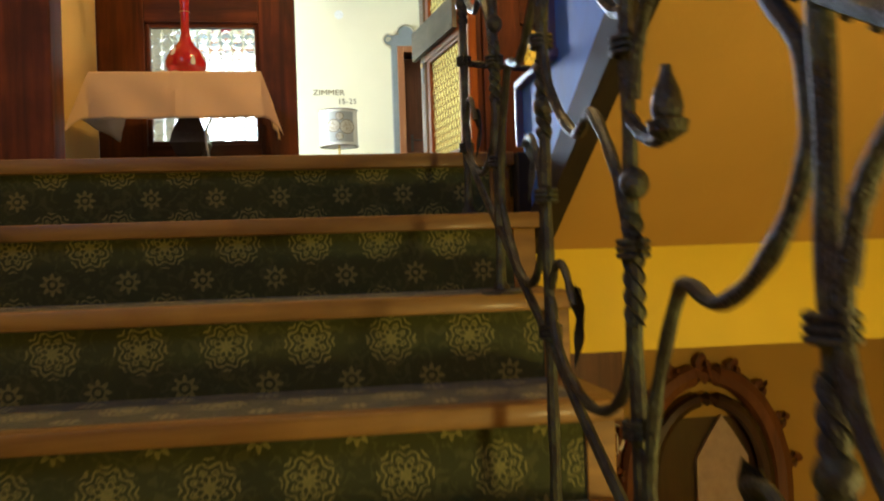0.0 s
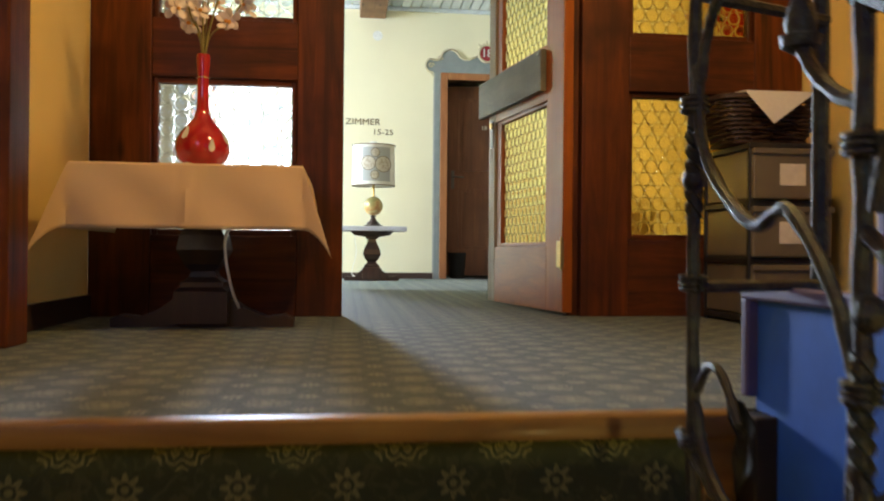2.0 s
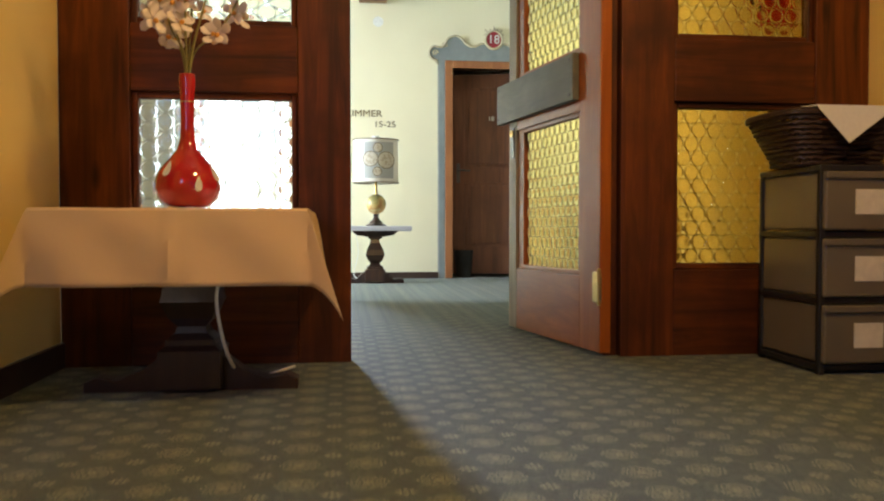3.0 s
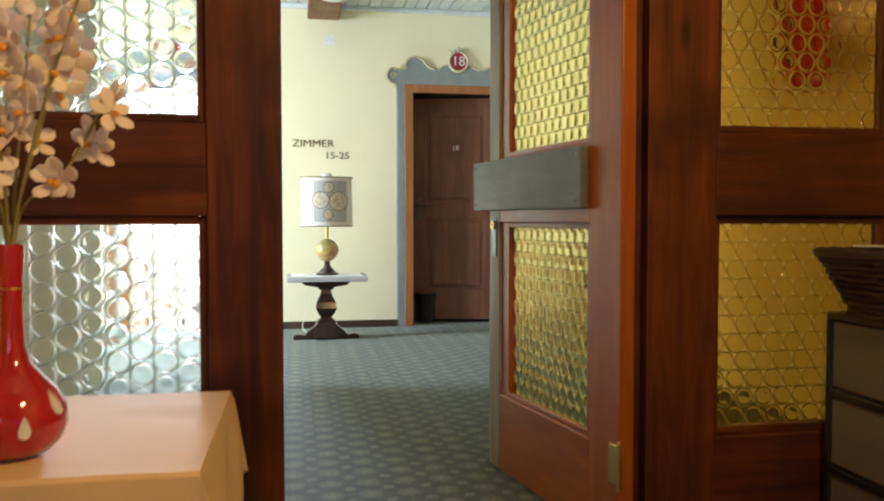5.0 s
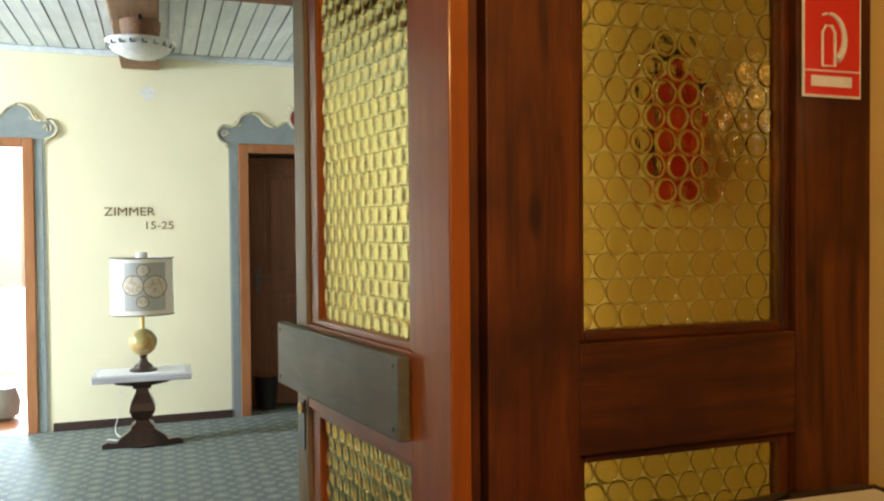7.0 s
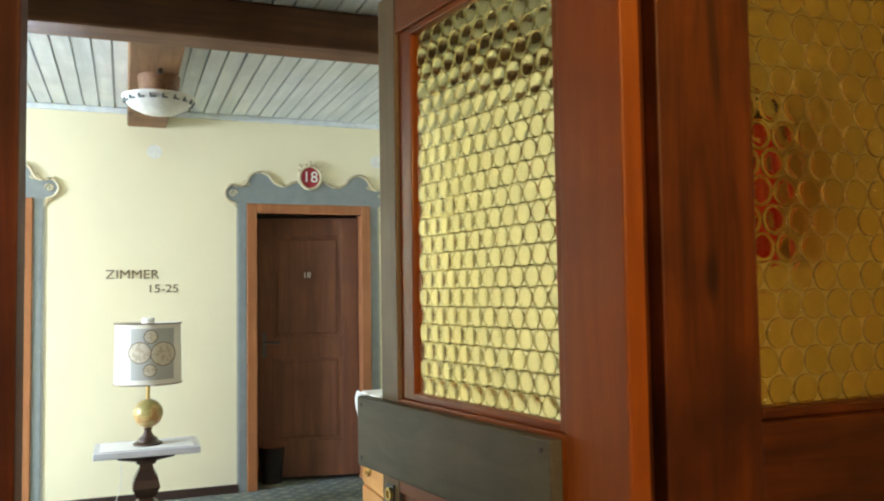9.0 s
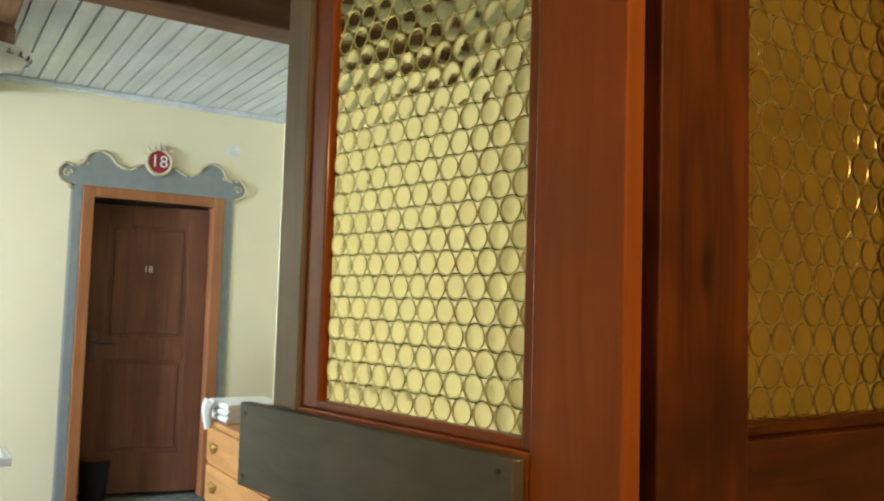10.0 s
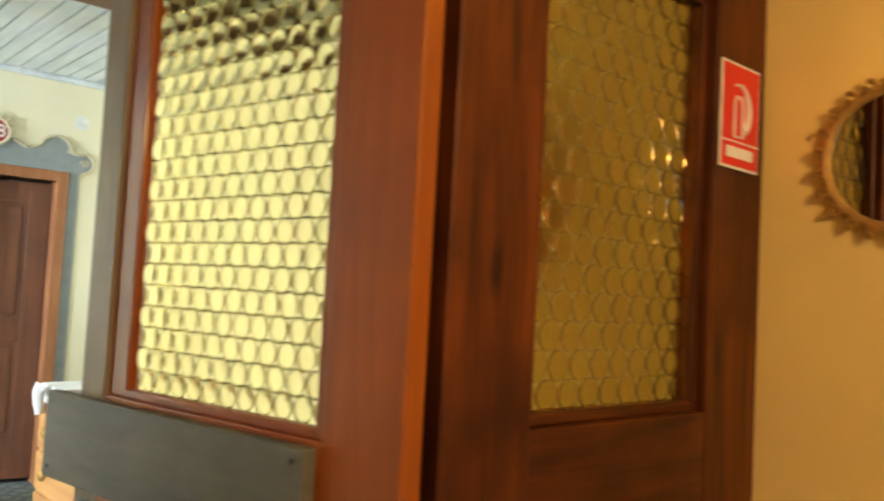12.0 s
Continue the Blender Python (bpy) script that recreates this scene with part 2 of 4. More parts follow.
EXTRED = plain("extinguisher_red", (0.55, 0.02, 0.02), 0.3)
FLESH = plain("pale_pink_door", (0.42, 0.33, 0.30), 0.5)
GLASS_Y = glass("yellow_bull_glass", (0.975, 0.945, 0.83))
# Darker tint for the right panes: the dim hall behind is put into it.
GLASS_Y_DIM = glass("dimmed_amber_bull_glass", (0.91, 0.79, 0.44))
SHEET_Y_DIM = sheet_glass("dimmed_amber_sheet_glass", (0.84, 0.66, 0.31), 0.015)
GLASS_C = glass("clear_bull_glass", (0.96, 0.97, 0.95))
RIM_Y = glass("yellow_glass_rim", (0.60, 0.48, 0.22), 0.06)
RIM_C = glass("clear_glass_rim", (0.58, 0.63, 0.62), 0.06)
SHEET_Y = sheet_glass("yellow_sheet_glass", (0.94, 0.89, 0.68), 0.012)
SHEET_C = sheet_glass("clear_sheet_glass", (0.95, 0.97, 0.95), 0.012)
WINDOWGLASS = sheet_glass("window_glass", (0.97, 0.98, 0.98), 0.05)
BULB = glowing("lamp_opal", (1.0, 0.75, 0.42), 4.0)


def globe_map():
    n = Nodes("globe_print", 0.3)
    f = n.noise(9, 4, n.place((1, 1, 1)))
    return n.done(n.ramp(f, (0.40, (0.30, 0.26, 0.09)), (0.50, (0.52, 0.38, 0.14)), (0.58, (0.42, 0.19, 0.06)), (0.65, (0.50, 0.40, 0.18))))


def shade_print():
    """Lampshade paper printed with large map discs."""
    n = Nodes("map_print_shade", 0.75)
    sep = n.tree.nodes.new("ShaderNodeSeparateXYZ")
    n.put(sep.inputs[0], n.geo.outputs["Position"])
    x, z = n.m("SUBTRACT", sep.outputs[0], 0.57), n.m("SUBTRACT", sep.outputs[2], 1.06)
    inside = n.m("MULTIPLY", n.m("LESS_THAN", n.m("ABSOLUTE", n.m("SUBTRACT", x, 0.02)), 0.125), n.m("LESS_THAN", n.m("ABSOLUTE", z), 0.155))
    lines = n.ramp(n.noise(42, 4), (0.5, (0, 0, 0)), (0.56, (0.6, 0.6, 0.6)))
    col = n.mix(inside, (0.74, 0.71, 0.64), (0.42, 0.42, 0.40))
    for u, w, r in ((0.082, 0.0, 0.074), (-0.052, 0.01, 0.066), (0.01, 0.105, 0.042), (0.005, -0.098, 0.04)):
        du, dw = n.m("SUBTRACT", x, u), n.m("SUBTRACT", z, w)
        d = n.m("SQRT", n.m("ADD", n.m("MULTIPLY", du, du), n.m("MULTIPLY", dw, dw)))
        col = n.mix(n.m("LESS_THAN", d, r), col, (0.20, 0.15, 0.10))
        col = n.mix(n.m("LESS_THAN", d, r - 0.006), col, n.mix(lines, (0.60, 0.54, 0.43), (0.38, 0.30, 0.20)))
    return n.done(col)


GLOBE, SHADE = globe_map(), shade_print()


# ---- mesh helpers ----
def box(bm, x0, x1, y0, y1, z0, z1, bevel=0.0):
    c = Matrix.Translation(((x0 + x1) / 2, (y0 + y1) / 2, (z0 + z1) / 2)) @ Matrix.Diagonal((abs(x1 - x0), abs(y1 - y0), abs(z1 - z0), 1))
    g = bmesh.ops.create_cube(bm, size=1, matrix=c)
    if bevel:
        edges = list({e for v in g["verts"] for e in v.link_edges})
        bmesh.ops.bevel(bm, geom=edges, offset=bevel, segments=2, affect="EDGES", profile=0.5)
    return bm


def cuboid(x0, x1, y0, y1, z0, z1, bevel=0.003):
    return box(bmesh.new(), x0, x1, y0, y1, z0, z1, bevel)


def lathe(profile, cx=0, cy=0, seg=28, square=False):
    """A turned body from (radius, height) pairs; square gives a four-sided one."""
    bm = bmesh.new()
    n = 4 if square else seg
    rings = []
    for r, z in profile:
        k = math.sqrt(2) if square else 1
        off = math.pi / 4 if square else 0
        rings.append([bm.verts.new((cx + k * r * math.cos(2 * math.pi * i / n + off), cy + k * r * math.sin(2 * math.pi * i / n + off), z)) for i in range(n)])
    for a, b in zip(rings, rings[1:]):
        for i in range(n):
            bm.faces.new((a[i], a[(i + 1) % n], b[(i + 1) % n], b[i]))
    bm.faces.new(list(reversed(rings[0])))
    bm.faces.new(rings[-1])
    return bm


def spline(points, n=8):
    pts = [Vector(p) for p in points]
    ext = [2 * pts[0] - pts[1]] + pts + [2 * pts[-1] - pts[-2]]
    out = []
    for i in range(1, len(ext) - 2):
        p0, p1, p2, p3 = ext[i - 1:i + 3]
        for k in range(n):
            t = k / n
            out.append(0.5 * ((2 * p1) + (p2 - p0) * t + (2 * p0 - 5 * p1 + 4 * p2 - p3) * t * t + (3 * p1 - p0 - 3 * p2 + p3) * t ** 3))
    return out + [pts[-1]]


def tube(bm, path, radius, seg=8, square=False, twist=0.0):
    """A bar along a path. radius: a number or a function of the share of the length; square bars may be twisted."""
    rings = []
    up = Vector((1, 0, 0))
    for i, p in enumerate(path):
        d = (path[min(i + 1, len(path) - 1)] - path[max(i - 1, 0)]).normalized()
        side = d.cross(up)
        if side.length < 1e-4:
            side = d.cross(Vector((0, 1, 0)))
        side.normalize()
        other = side.cross(d)
        r = radius(i / (len(path) - 1)) if callable(radius) else radius
        n = 4 if square else seg
        ring = []
        for k in range(n):
            a = 2 * math.pi * k / n + twist * i + (math.pi / 4 if square else 0)
            ring.append(bm.verts.new(p + side * (r * math.cos(a)) + other * (r * math.sin(a))))
        rings.append(ring)
    for a, b in zip(rings, rings[1:]):
        n = len(a)
        for i in range(n):
            bm.faces.new((a[i], a[(i + 1) % n], b[(i + 1) % n], b[i]))
    bm.faces.new(list(reversed(rings[0])))
    bm.faces.new(rings[-1])
    return bm


def extrude_outline(points, origin, ua, va, depth):
    """A flat board with this outline: points in (u, v), along the vectors ua and va, thickness vector depth."""
    bm = bmesh.new()
    o, ua, va, depth = Vector(origin), Vector(ua), Vector(va), Vector(depth)
    front = [bm.verts.new(o + ua * u + va * v) for u, v in points]
    back = [bm.verts.new(v.co + depth) for v in front]
    bm.faces.new(front)
    bm.faces.new(list(reversed(back)))
    n = len(front)
    for i in range(n):
        bm.faces.new((front[i], back[i], back[(i + 1) % n], front[(i + 1) % n]))
    return bm


def finish(bm, smooth=False):
    bmesh.ops.recalc_face_normals(bm, faces=bm.faces)
    data = bpy.data.meshes.new("mesh")
    bm.to_mesh(data)
    bm.free()
    if smooth:
        for p in data.polygons:
            p.use_smooth = True
        data.set_sharp_from_angle(angle=radians(38))
    return data


def part(name, bm, material, parent=None, label="", smooth=False):
    ob = new(name, finish(bm, smooth))
    ob.data.materials.append(material)
    if parent is not None:
        ob.parent = parent
    if label:
        tagged(ob, label)
    return ob


def thing(name, label, category, group="", kind=""):
    return tagged(new(name), label, category, group, kind)


def solid(name, bm, material, label, category="structure", kind="structure", smooth=False):
    return tagged(part(name, bm, material, None, "", smooth), label, category, "", kind)


# ---- structure ----
def stairs_and_floors():
    solid("floor_landing", cuboid(-1.0, 2.25, 2.328, 4.40, -0.12, 0.0, 0), CARPET, "green carpeted landing floor with woven rosettes", "floor")
    solid("floor_corridor", cuboid(-4.6, -1.5, 6.83, 9.20, -0.12, 0.0, 0), CARPET, "green carpeted corridor floor", "floor")
    solid("floor_hall", cuboid(-1.5, 2.75, 4.40, 9.20, -0.12, 0.0, 0), CARPET, "green carpeted hall floor with woven rosettes", "floor")
    stairs = thing("stairs", "straight stairs with green carpet and wooden edges", "stairs", "", "structure")
    for k in range(0, 12):
        y, z = 2.28 - 0.265 * k, -0.18 * k
        part("nosing", cuboid(-1.0, 0.965, y, y + 0.05, z - 0.036, z + 0.002, 0.006), NOSE, stairs, "worn varnished wooden step edge", True)
        if k:
            part("tread", cuboid(-1.0, 0.90, y + 0.05, y + 0.33, z - 0.03, z, 0), CARPET_TREAD, stairs)
            part("tread_end", cuboid(0.90, 0.965, y + 0.05, y + 0.30, z - 0.03, z + 0.002, 0.003), NOSE, stairs)
        part("riser", cuboid(-1.0, 0.90, y + 0.030, y + 0.05, z - 0.18, z - 0.036, 0), CARPET_RISER_SHADED, stairs)
        part("riser_end", cuboid(0.90, 0.955, y + 0.022, y + 0.05, z - 0.18, z - 0.036, 0.003), NOSE, stairs)
    slab = extrude_outline([(2.33, -0.18), (-0.70, -2.24), (-0.70, -2.4), (2.33, -0.45)], (-1.0, 0, 0), (0, 1, 0), (0, 0, 1), (1.95, 0, 0))
    part("stair_slab", slab, SHADED_PLASTER, stairs)
    solid("landing_edge", cuboid(0.962, 2.25, 2.25, 2.33, -0.555, -0.172, 0), WALL_DEEP, "deep yellow plastered edge of the landing slab", "wall")
    # Added board that fills the dark band under the landing's edge.
    solid("landing_trim", cuboid(0.968, 2.25, 2.262, 2.327, -0.170, -0.002, 0.004), SHADOWBOARD, "near-black board added for the shade along the landing edge", "trim")
    solid("landing_underside", cuboid(-1.0, 2.6, 2.33, 3.25, -0.555, -0.12, 0), SHADED_PLASTER, "ochre underside of the landing slab", "ceiling")


def upper_flight():
    """Flight that rises from the landing towards the viewer, with blue steps at its open side."""
    st = thing("upper_stairs", "rising stairs with blue open side", "stairs", "", "structure")
    ys = [2.33, 1.98] + [1.98 - 0.338 * i for i in range(1, 13)]
    rise = 0.183
    under = lambda y: -0.20 + 0.54 * (2.10 - y)
    for k in range(13):
        y0, y1, z = ys[k], ys[k + 1], rise * (k + 1)
        zb0 = under(y0)
        zb1 = under(y1)
        side = extrude_outline([(y0, zb0 + 0.10), (y0, z), (y1, z), (y1, zb1 + 0.10)], (1.005, 0, 0), (0, 1, 0), (0, 0, 1), (1.24, 0, 0))
        part("step", side, BLUE, st)
        part("step_edge", cuboid(0.985, 1.02, y1 - 0.02, y0 + 0.02, z - 0.002, z + 0.022, 0.006), PURPLE, st)
        part("riser_edge", cuboid(0.985, 1.02, y0 - 0.004, y0 + 0.018, z - rise + 0.02, z, 0.005), PURPLE, st)
    yt = ys[13]
    zt = under(yt)
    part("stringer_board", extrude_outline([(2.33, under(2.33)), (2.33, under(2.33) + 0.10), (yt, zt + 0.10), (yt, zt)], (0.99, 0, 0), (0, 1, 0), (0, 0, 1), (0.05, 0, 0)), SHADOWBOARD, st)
    part("soffit", extrude_outline([(2.33, under(2.33) + 0.01), (2.33, under(2.33) + 0.13), (yt, zt + 0.13), (yt, zt + 0.01)], (1.04, 0, 0), (0, 1, 0), (0, 0, 1), (1.21, 0, 0)), SHADED_PLASTER, st)


def walls():
    S = solid
    S("wall_left_landing", cuboid(-0.80, -0.66, 3.38, 4.30, 0, 2.7, 0), WALL_LAND, "ochre plastered landing wall", "wall")
    S("baseboard", cuboid(-0.66, -0.645, 3.385, 4.298, 0, 0.085, 0.003), BASEBOARD, "dark skirting along the landing wall", "baseboard")
    S("trim", cuboid(-1.0, -0.535, 3.24, 3.38, 0, 2.7, 0.006), RED_Z, "red-brown wooden post at the stair head", "post")
    # stair side wall with its window opening
    for x0, x1, y0, y1, z0, z1 in ((-1.12, -1.0, -3.0, -0.25, -2.4, 4.2), (-1.12, -1.0, 0.55, 3.24, -2.4, 4.2), (-1.12, -1.0, -0.25, 0.55, -2.4, 0.85), (-1.12, -1.0, -0.25, 0.55, 1.85, 4.2), (-1.12, -1.0, 3.24, 3.38, 0, 2.7)):
        S("wall_stairs", cuboid(x0, x1, y0, y1, z0, z1, 0), WALL_LAND, "ochre plastered stair wall", "wall")
    S("wall_back", cuboid(-1.12, 2.75, -3.12, -3.0, -2.4, 4.2, 0), WALL_LAND, "ochre plastered stair wall", "wall")
    S("wall_right", cuboid(2.25, 2.42, -3.0, 2.25, -0.55, 4.2, 0), WALL_LAND, "ochre plastered stair wall", "wall")
    S("wall_right_landing", cuboid(2.25, 2.42, 2.25, 4.38, -0.12, 2.7, 0), WALL_LAND, "ochre plastered landing wall", "wall")
    S("wall_right_upper", cuboid(2.25, 2.42, 2.25, 2.45, 2.7, 4.2, 0), WALL_LAND, "ochre plastered stair wall", "wall")
    S("wall_upper", cuboid(-1.12, 2.42, 2.45, 2.57, 2.7, 4.2, 0), WALL_LAND, "ochre plastered stair wall", "wall")
    S("ceiling_stairs", cuboid(-1.12, 2.75, -3.12, 2.57, 4.2, 4.3, 0), WHITE, "white stair ceiling", "ceiling")
    S("ceiling_landing", cuboid(-1.12, 2.42, 2.45, 4.30, 2.7, 2.8, 0), WHITE, "white landing ceiling", "ceiling")
    # lower hall below the landing
    S("floor_lower", cuboid(-1.12, 3.2, -3.12, 3.3, -2.5, -2.4, 0), FLOORWOOD, "brown wooden lower hall floor", "floor")
    S("wall_lower_back", cuboid(0.9, 3.2, 3.25, 3.35, -2.4, -0.55, 0), SHADED_PLASTER, "orange-yellow lower hall wall", "wall")
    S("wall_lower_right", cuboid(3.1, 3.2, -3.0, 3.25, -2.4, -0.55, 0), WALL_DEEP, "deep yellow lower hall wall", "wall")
    S("ceiling_lower", cuboid(2.42, 3.2, -3.0, 3.25, -0.55, -0.45, 0), SHADED_PLASTER, "ochre lower hall ceiling", "ceiling")
    # hall
    S("wall_north_left", cuboid(-4.6, -1.02, 9.18, 9.30, 0, 2.8, 0), WALL_HALL, "pale yellow hall wall", "wall")
    S("wall_north_middle", cuboid(-0.20, 1.33, 9.18, 9.30, 0, 2.8, 0), WALL_HALL, "pale yellow hall wall with painted lettering", "wall")
    S("wall_north_right", cuboid(2.13, 2.75, 9.18, 9.30, 0, 2.8, 0), WALL_HALL, "pale yellow hall wall", "wall")
    S("wall_north_above", cuboid(1.33, 2.13, 9.18, 9.30, 2.01, 2.8, 0), WALL_HALL, "pale yellow hall wall over a door", "wall")
    S("wall_north_above_left", cuboid(-1.02, -0.20, 9.18, 9.30, 2.01, 2.8, 0), WALL_HALL, "pale yellow hall wall over a door", "wall")
    S("wall_hall_right", cuboid(2.62, 2.75, 4.38, 9.18, 0, 2.8, 0), WALL_HALL, "pale yellow hall wall", "wall")
    S("wall_hall_front_right", cuboid(2.25, 2.62, 4.38, 4.48, 0, 2.8, 0), WALL_HALL, "pale yellow hall wall", "wall")
    S("wall_hall_left", cuboid(-0.85, -0.72, 4.386, 6.95, 0, 2.8, 0), WALL_HALL, "pale yellow hall wall", "wall")
    S("wall_corridor_south", cuboid(-4.6, -0.85, 6.83, 6.95, 0, 2.8, 0), WALL_HALL, "pale yellow corridor wall", "wall")
    for y0, y1, z0, z1 in ((6.95, 7.2, 0, 2.8), (8.9, 9.18, 0, 2.8), (7.2, 8.9, 0, 0.7), (7.2, 8.9, 2.3, 2.8)):
        S("wall_corridor_end", cuboid(-4.6, -4.5, y0, y1, z0, z1, 0), WALL_HALL, "pale yellow corridor wall with a window", "wall")
    S("baseboard_north", cuboid(-0.05, 1.19, 9.165, 9.18, 0, 0.06, 0.003), BASEBOARD, "dark skirting along the hall wall", "baseboard")
    S("baseboard_north_right", cuboid(2.30, 2.62, 9.165, 9.18, 0, 0.06, 0.003), BASEBOARD, "dark skirting along the hall wall", "baseboard")
    # room with the open door
    S("floor_room", cuboid(-2.6, 1.2, 9.20, 12.3, -0.12, -0.002, 0), FLOORWOOD, "brown wooden bedroom floor", "floor")
    S("wall_room_left", cuboid(-2.6, -2.5, 9.3, 12.2, 0, 2.7, 0), WHITE, "white bedroom wall", "wall")
    S("wall_room_right", cuboid(1.0, 1.1, 9.3, 12.2, 0, 2.7, 0), WHITE, "white bedroom wall", "wall")
    S("wall_room_front", cuboid(-2.5, -1.5, 9.302, 9.32, 0, 2.7, 0), WHITE, "white bedroom wall", "wall")
    for x0, x1, z0, z1 in ((-2.5, -1.05, 0, 2.7), (0.10, 1.0, 0, 2.7), (-1.05, 0.10, 0, 0.8), (-1.05, 0.10, 2.3, 2.7)):
        S("wall_room_back", cuboid(x0, x1, 12.1, 12.2, z0, z1, 0), WHITE, "white bedroom wall around a window", "wall")
    S("ceiling_room", cuboid(-2.6, 1.1, 9.3, 12.2, 2.7, 2.8, 0), WHITE, "white bedroom ceiling", "ceiling")
    # closed side of the second room
    S("wall_room_second", cuboid(1.1, 2.75, 10.6, 10.7, 0, 2.7, 0), WHITE, "white wall of the next room", "wall")
    S("wall_room_second_side", cuboid(2.65, 2.75, 9.3, 10.6, 0, 2.7, 0), WHITE, "white wall of the next room", "wall")
    S("floor_room_second", cuboid(1.2, 2.75, 9.2, 10.7, -0.12, -0.002, 0), CARPET, "green carpet of the next room", "floor")
    S("ceiling_room_second", cuboid(1.1, 2.75, 9.3, 10.7, 2.7, 2.8, 0), WHITE, "white ceiling of the next room", "ceiling")
    # hall ceiling: boards with open joints, under a solid deck
    bm = box(bmesh.new(), -4.6, 2.75, 4.3, 9.3, 2.75, 2.85)
    w = 0.098
    for i in range(int(4.25 / w)):
        x = -1.5 + i * w
        box(bm, x + 0.006, x + w - 0.006, 4.38, 9.18, 2.722 + 0.003 * random.random(), 2.75)
    S("ceiling_hall", bm, WASHED, "whitewashed board ceiling with open joints", "ceiling")
    S("ceiling_trim", cuboid(-4.5, 2.62, 9.15, 9.18, 2.685, 2.722, 0.006), WASHED, "whitewashed cornice strip under the ceiling", "trim")
    solid("ceiling_beam", cuboid(-0.72, 2.62, 6.78, 6.98, 2.54, 2.722, 0.012), BEAM_X, "dark brown wooden ceiling beam", "beam", "")
    solid("ceiling_beam", cuboid(0.44, 0.70, 6.98, 9.18, 2.60, 2.722, 0.012), BEAM, "brown wooden ceiling beam against the wall", "beam", "")


def window(name, axis, at, a0, a1, z0, z1, label):
    """A plain two-leaf window in an outer wall; axis: the wall's normal."""
    w = thing(name, label, "window", "", "structure")

    def bar_(n, a, b, c, d):
        if axis == "x":
            part(n, cuboid(at - 0.03, at + 0.03, a, b, c, d), PALE, w)
        else:
            part(n, cuboid(a, b, at - 0.03, at + 0.03, c, d), PALE, w)

    mid = (a0 + a1) / 2
    bar_("window_frame", a0, a0 + 0.06, z0, z1)
    bar_("window_frame", a1 - 0.06, a1, z0, z1)
    bar_("window_frame", mid - 0.04, mid + 0.04, z0 + 0.06, z1 - 0.06)
    bar_("window_frame", a0 + 0.06, a1 - 0.06, z0, z0 + 0.06)
    bar_("window_frame", a0 + 0.06, a1 - 0.06, z1 - 0.06, z1)
    for p, q in ((a0 + 0.06, mid - 0.04), (mid + 0.04, a1 - 0.06)):
        bm = cuboid(at - 0.003, at + 0.003, p, q, z0 + 0.06, z1 - 0.06, 0) if axis == "x" else cuboid(p, q, at - 0.003, at + 0.003, z0 + 0.06, z1 - 0.06, 0)
        part("pane", bm, WINDOWGLASS, w).visible_shadow = False


stairs_and_floors()
upper_flight()
walls()
window("window_3", "y", 12.15, -1.05, 0.10, 0.8, 2.3, "bright bedroom window with wooden frame")
window("window_4", "x", -4.55, 7.2, 8.9, 0.7, 2.3, "bright corridor window with wooden frame")
window("window_5", "x", -1.06, -0.25, 0.55, 0.85, 1.85, "stair window with wooden frame")
# ---- bull's-eye glazing ----
def disc_mesh(r, material):
    """One pressed disc, its axis along y: a shallow dome with two thin raised rings round its edge."""
    prof = [(0.0, 0.0026), (0.30, 0.0024), (0.58, 0.0019), (0.79, 0.0013), (0.83, 0.0020), (0.87, 0.0011), (0.90, 0.0010), (0.945, 0.0019), (0.99, 0.0003), (1.0, -0.0004), (0.5, -0.0008), (0.0, -0.0009)]
    bm = bmesh.new()
    n = 22
    rings = []
    for f, y in prof:
        if f == 0.0:
            rings.append([bm.verts.new((0, -y, 0))])
        else:
            rings.append([bm.verts.new((f * r * math.cos(2 * math.pi * i / n), -y, f * r * math.sin(2 * math.pi * i / n))) for i in range(n)])
    for a, b in zip(rings, rings[1:]):
        for i in range(n):
            j = (i + 1) % n
            if len(a) == 1:
                bm.faces.new((a[0], b[j], b[i]))
            elif len(b) == 1:
                bm.faces.new((a[i], a[j], b[0]))
            else:
                f = bm.faces.new((a[i], a[j], b[j], b[i]))
                f.material_index = 1 if rings.index(a) in (6, 7, 8) else 0
    data = finish(bm, True)
    data.materials.append(material)
    data.materials.append(RIM_C if material is GLASS_C else RIM_Y)
    return data


def bulls_eyes(parent, x0, x1, z0, z1, y, pitch, material, sheet, columns=False):
    """Fills an opening with discs in staggered rows, in front of a thin sheet."""
    s = part("pane", cuboid(x0 - 0.004, x1 + 0.004, y + 0.005, y + 0.007, z0 - 0.004, z1 + 0.004, 0), sheet, parent)
    s.visible_shadow = False
    data = disc_mesh(pitch * 0.497, material)
    step = pitch * 0.866

    def disc(x, z):
        d = new("glass_disc", data)
        d.parent = parent
        turn = random.random() - 0.5
        d.matrix_basis = pose(x + random.uniform(-0.0006, 0.0006), y, z + random.uniform(-0.0006, 0.0006), turn, 0, turn * 0.7)
        d.visible_shadow = False

    # discs lie close in level rows, or in upright columns; half discs vanish behind the beads
    u0, u1, v0, v1 = (z0, z1, x0, x1) if columns else (x0, x1, z0, z1)
    lines = max(1, round((v1 - v0) / step))
    step = (v1 - v0) / lines
    for j in range(lines):
        v = v0 + step * (j + 0.5)
        u = u0 + pitch * (0.5 if j % 2 else 0.02)
        while u < u1 - pitch * 0.05:
            disc(v, u) if columns else disc(u, v)
            u += pitch


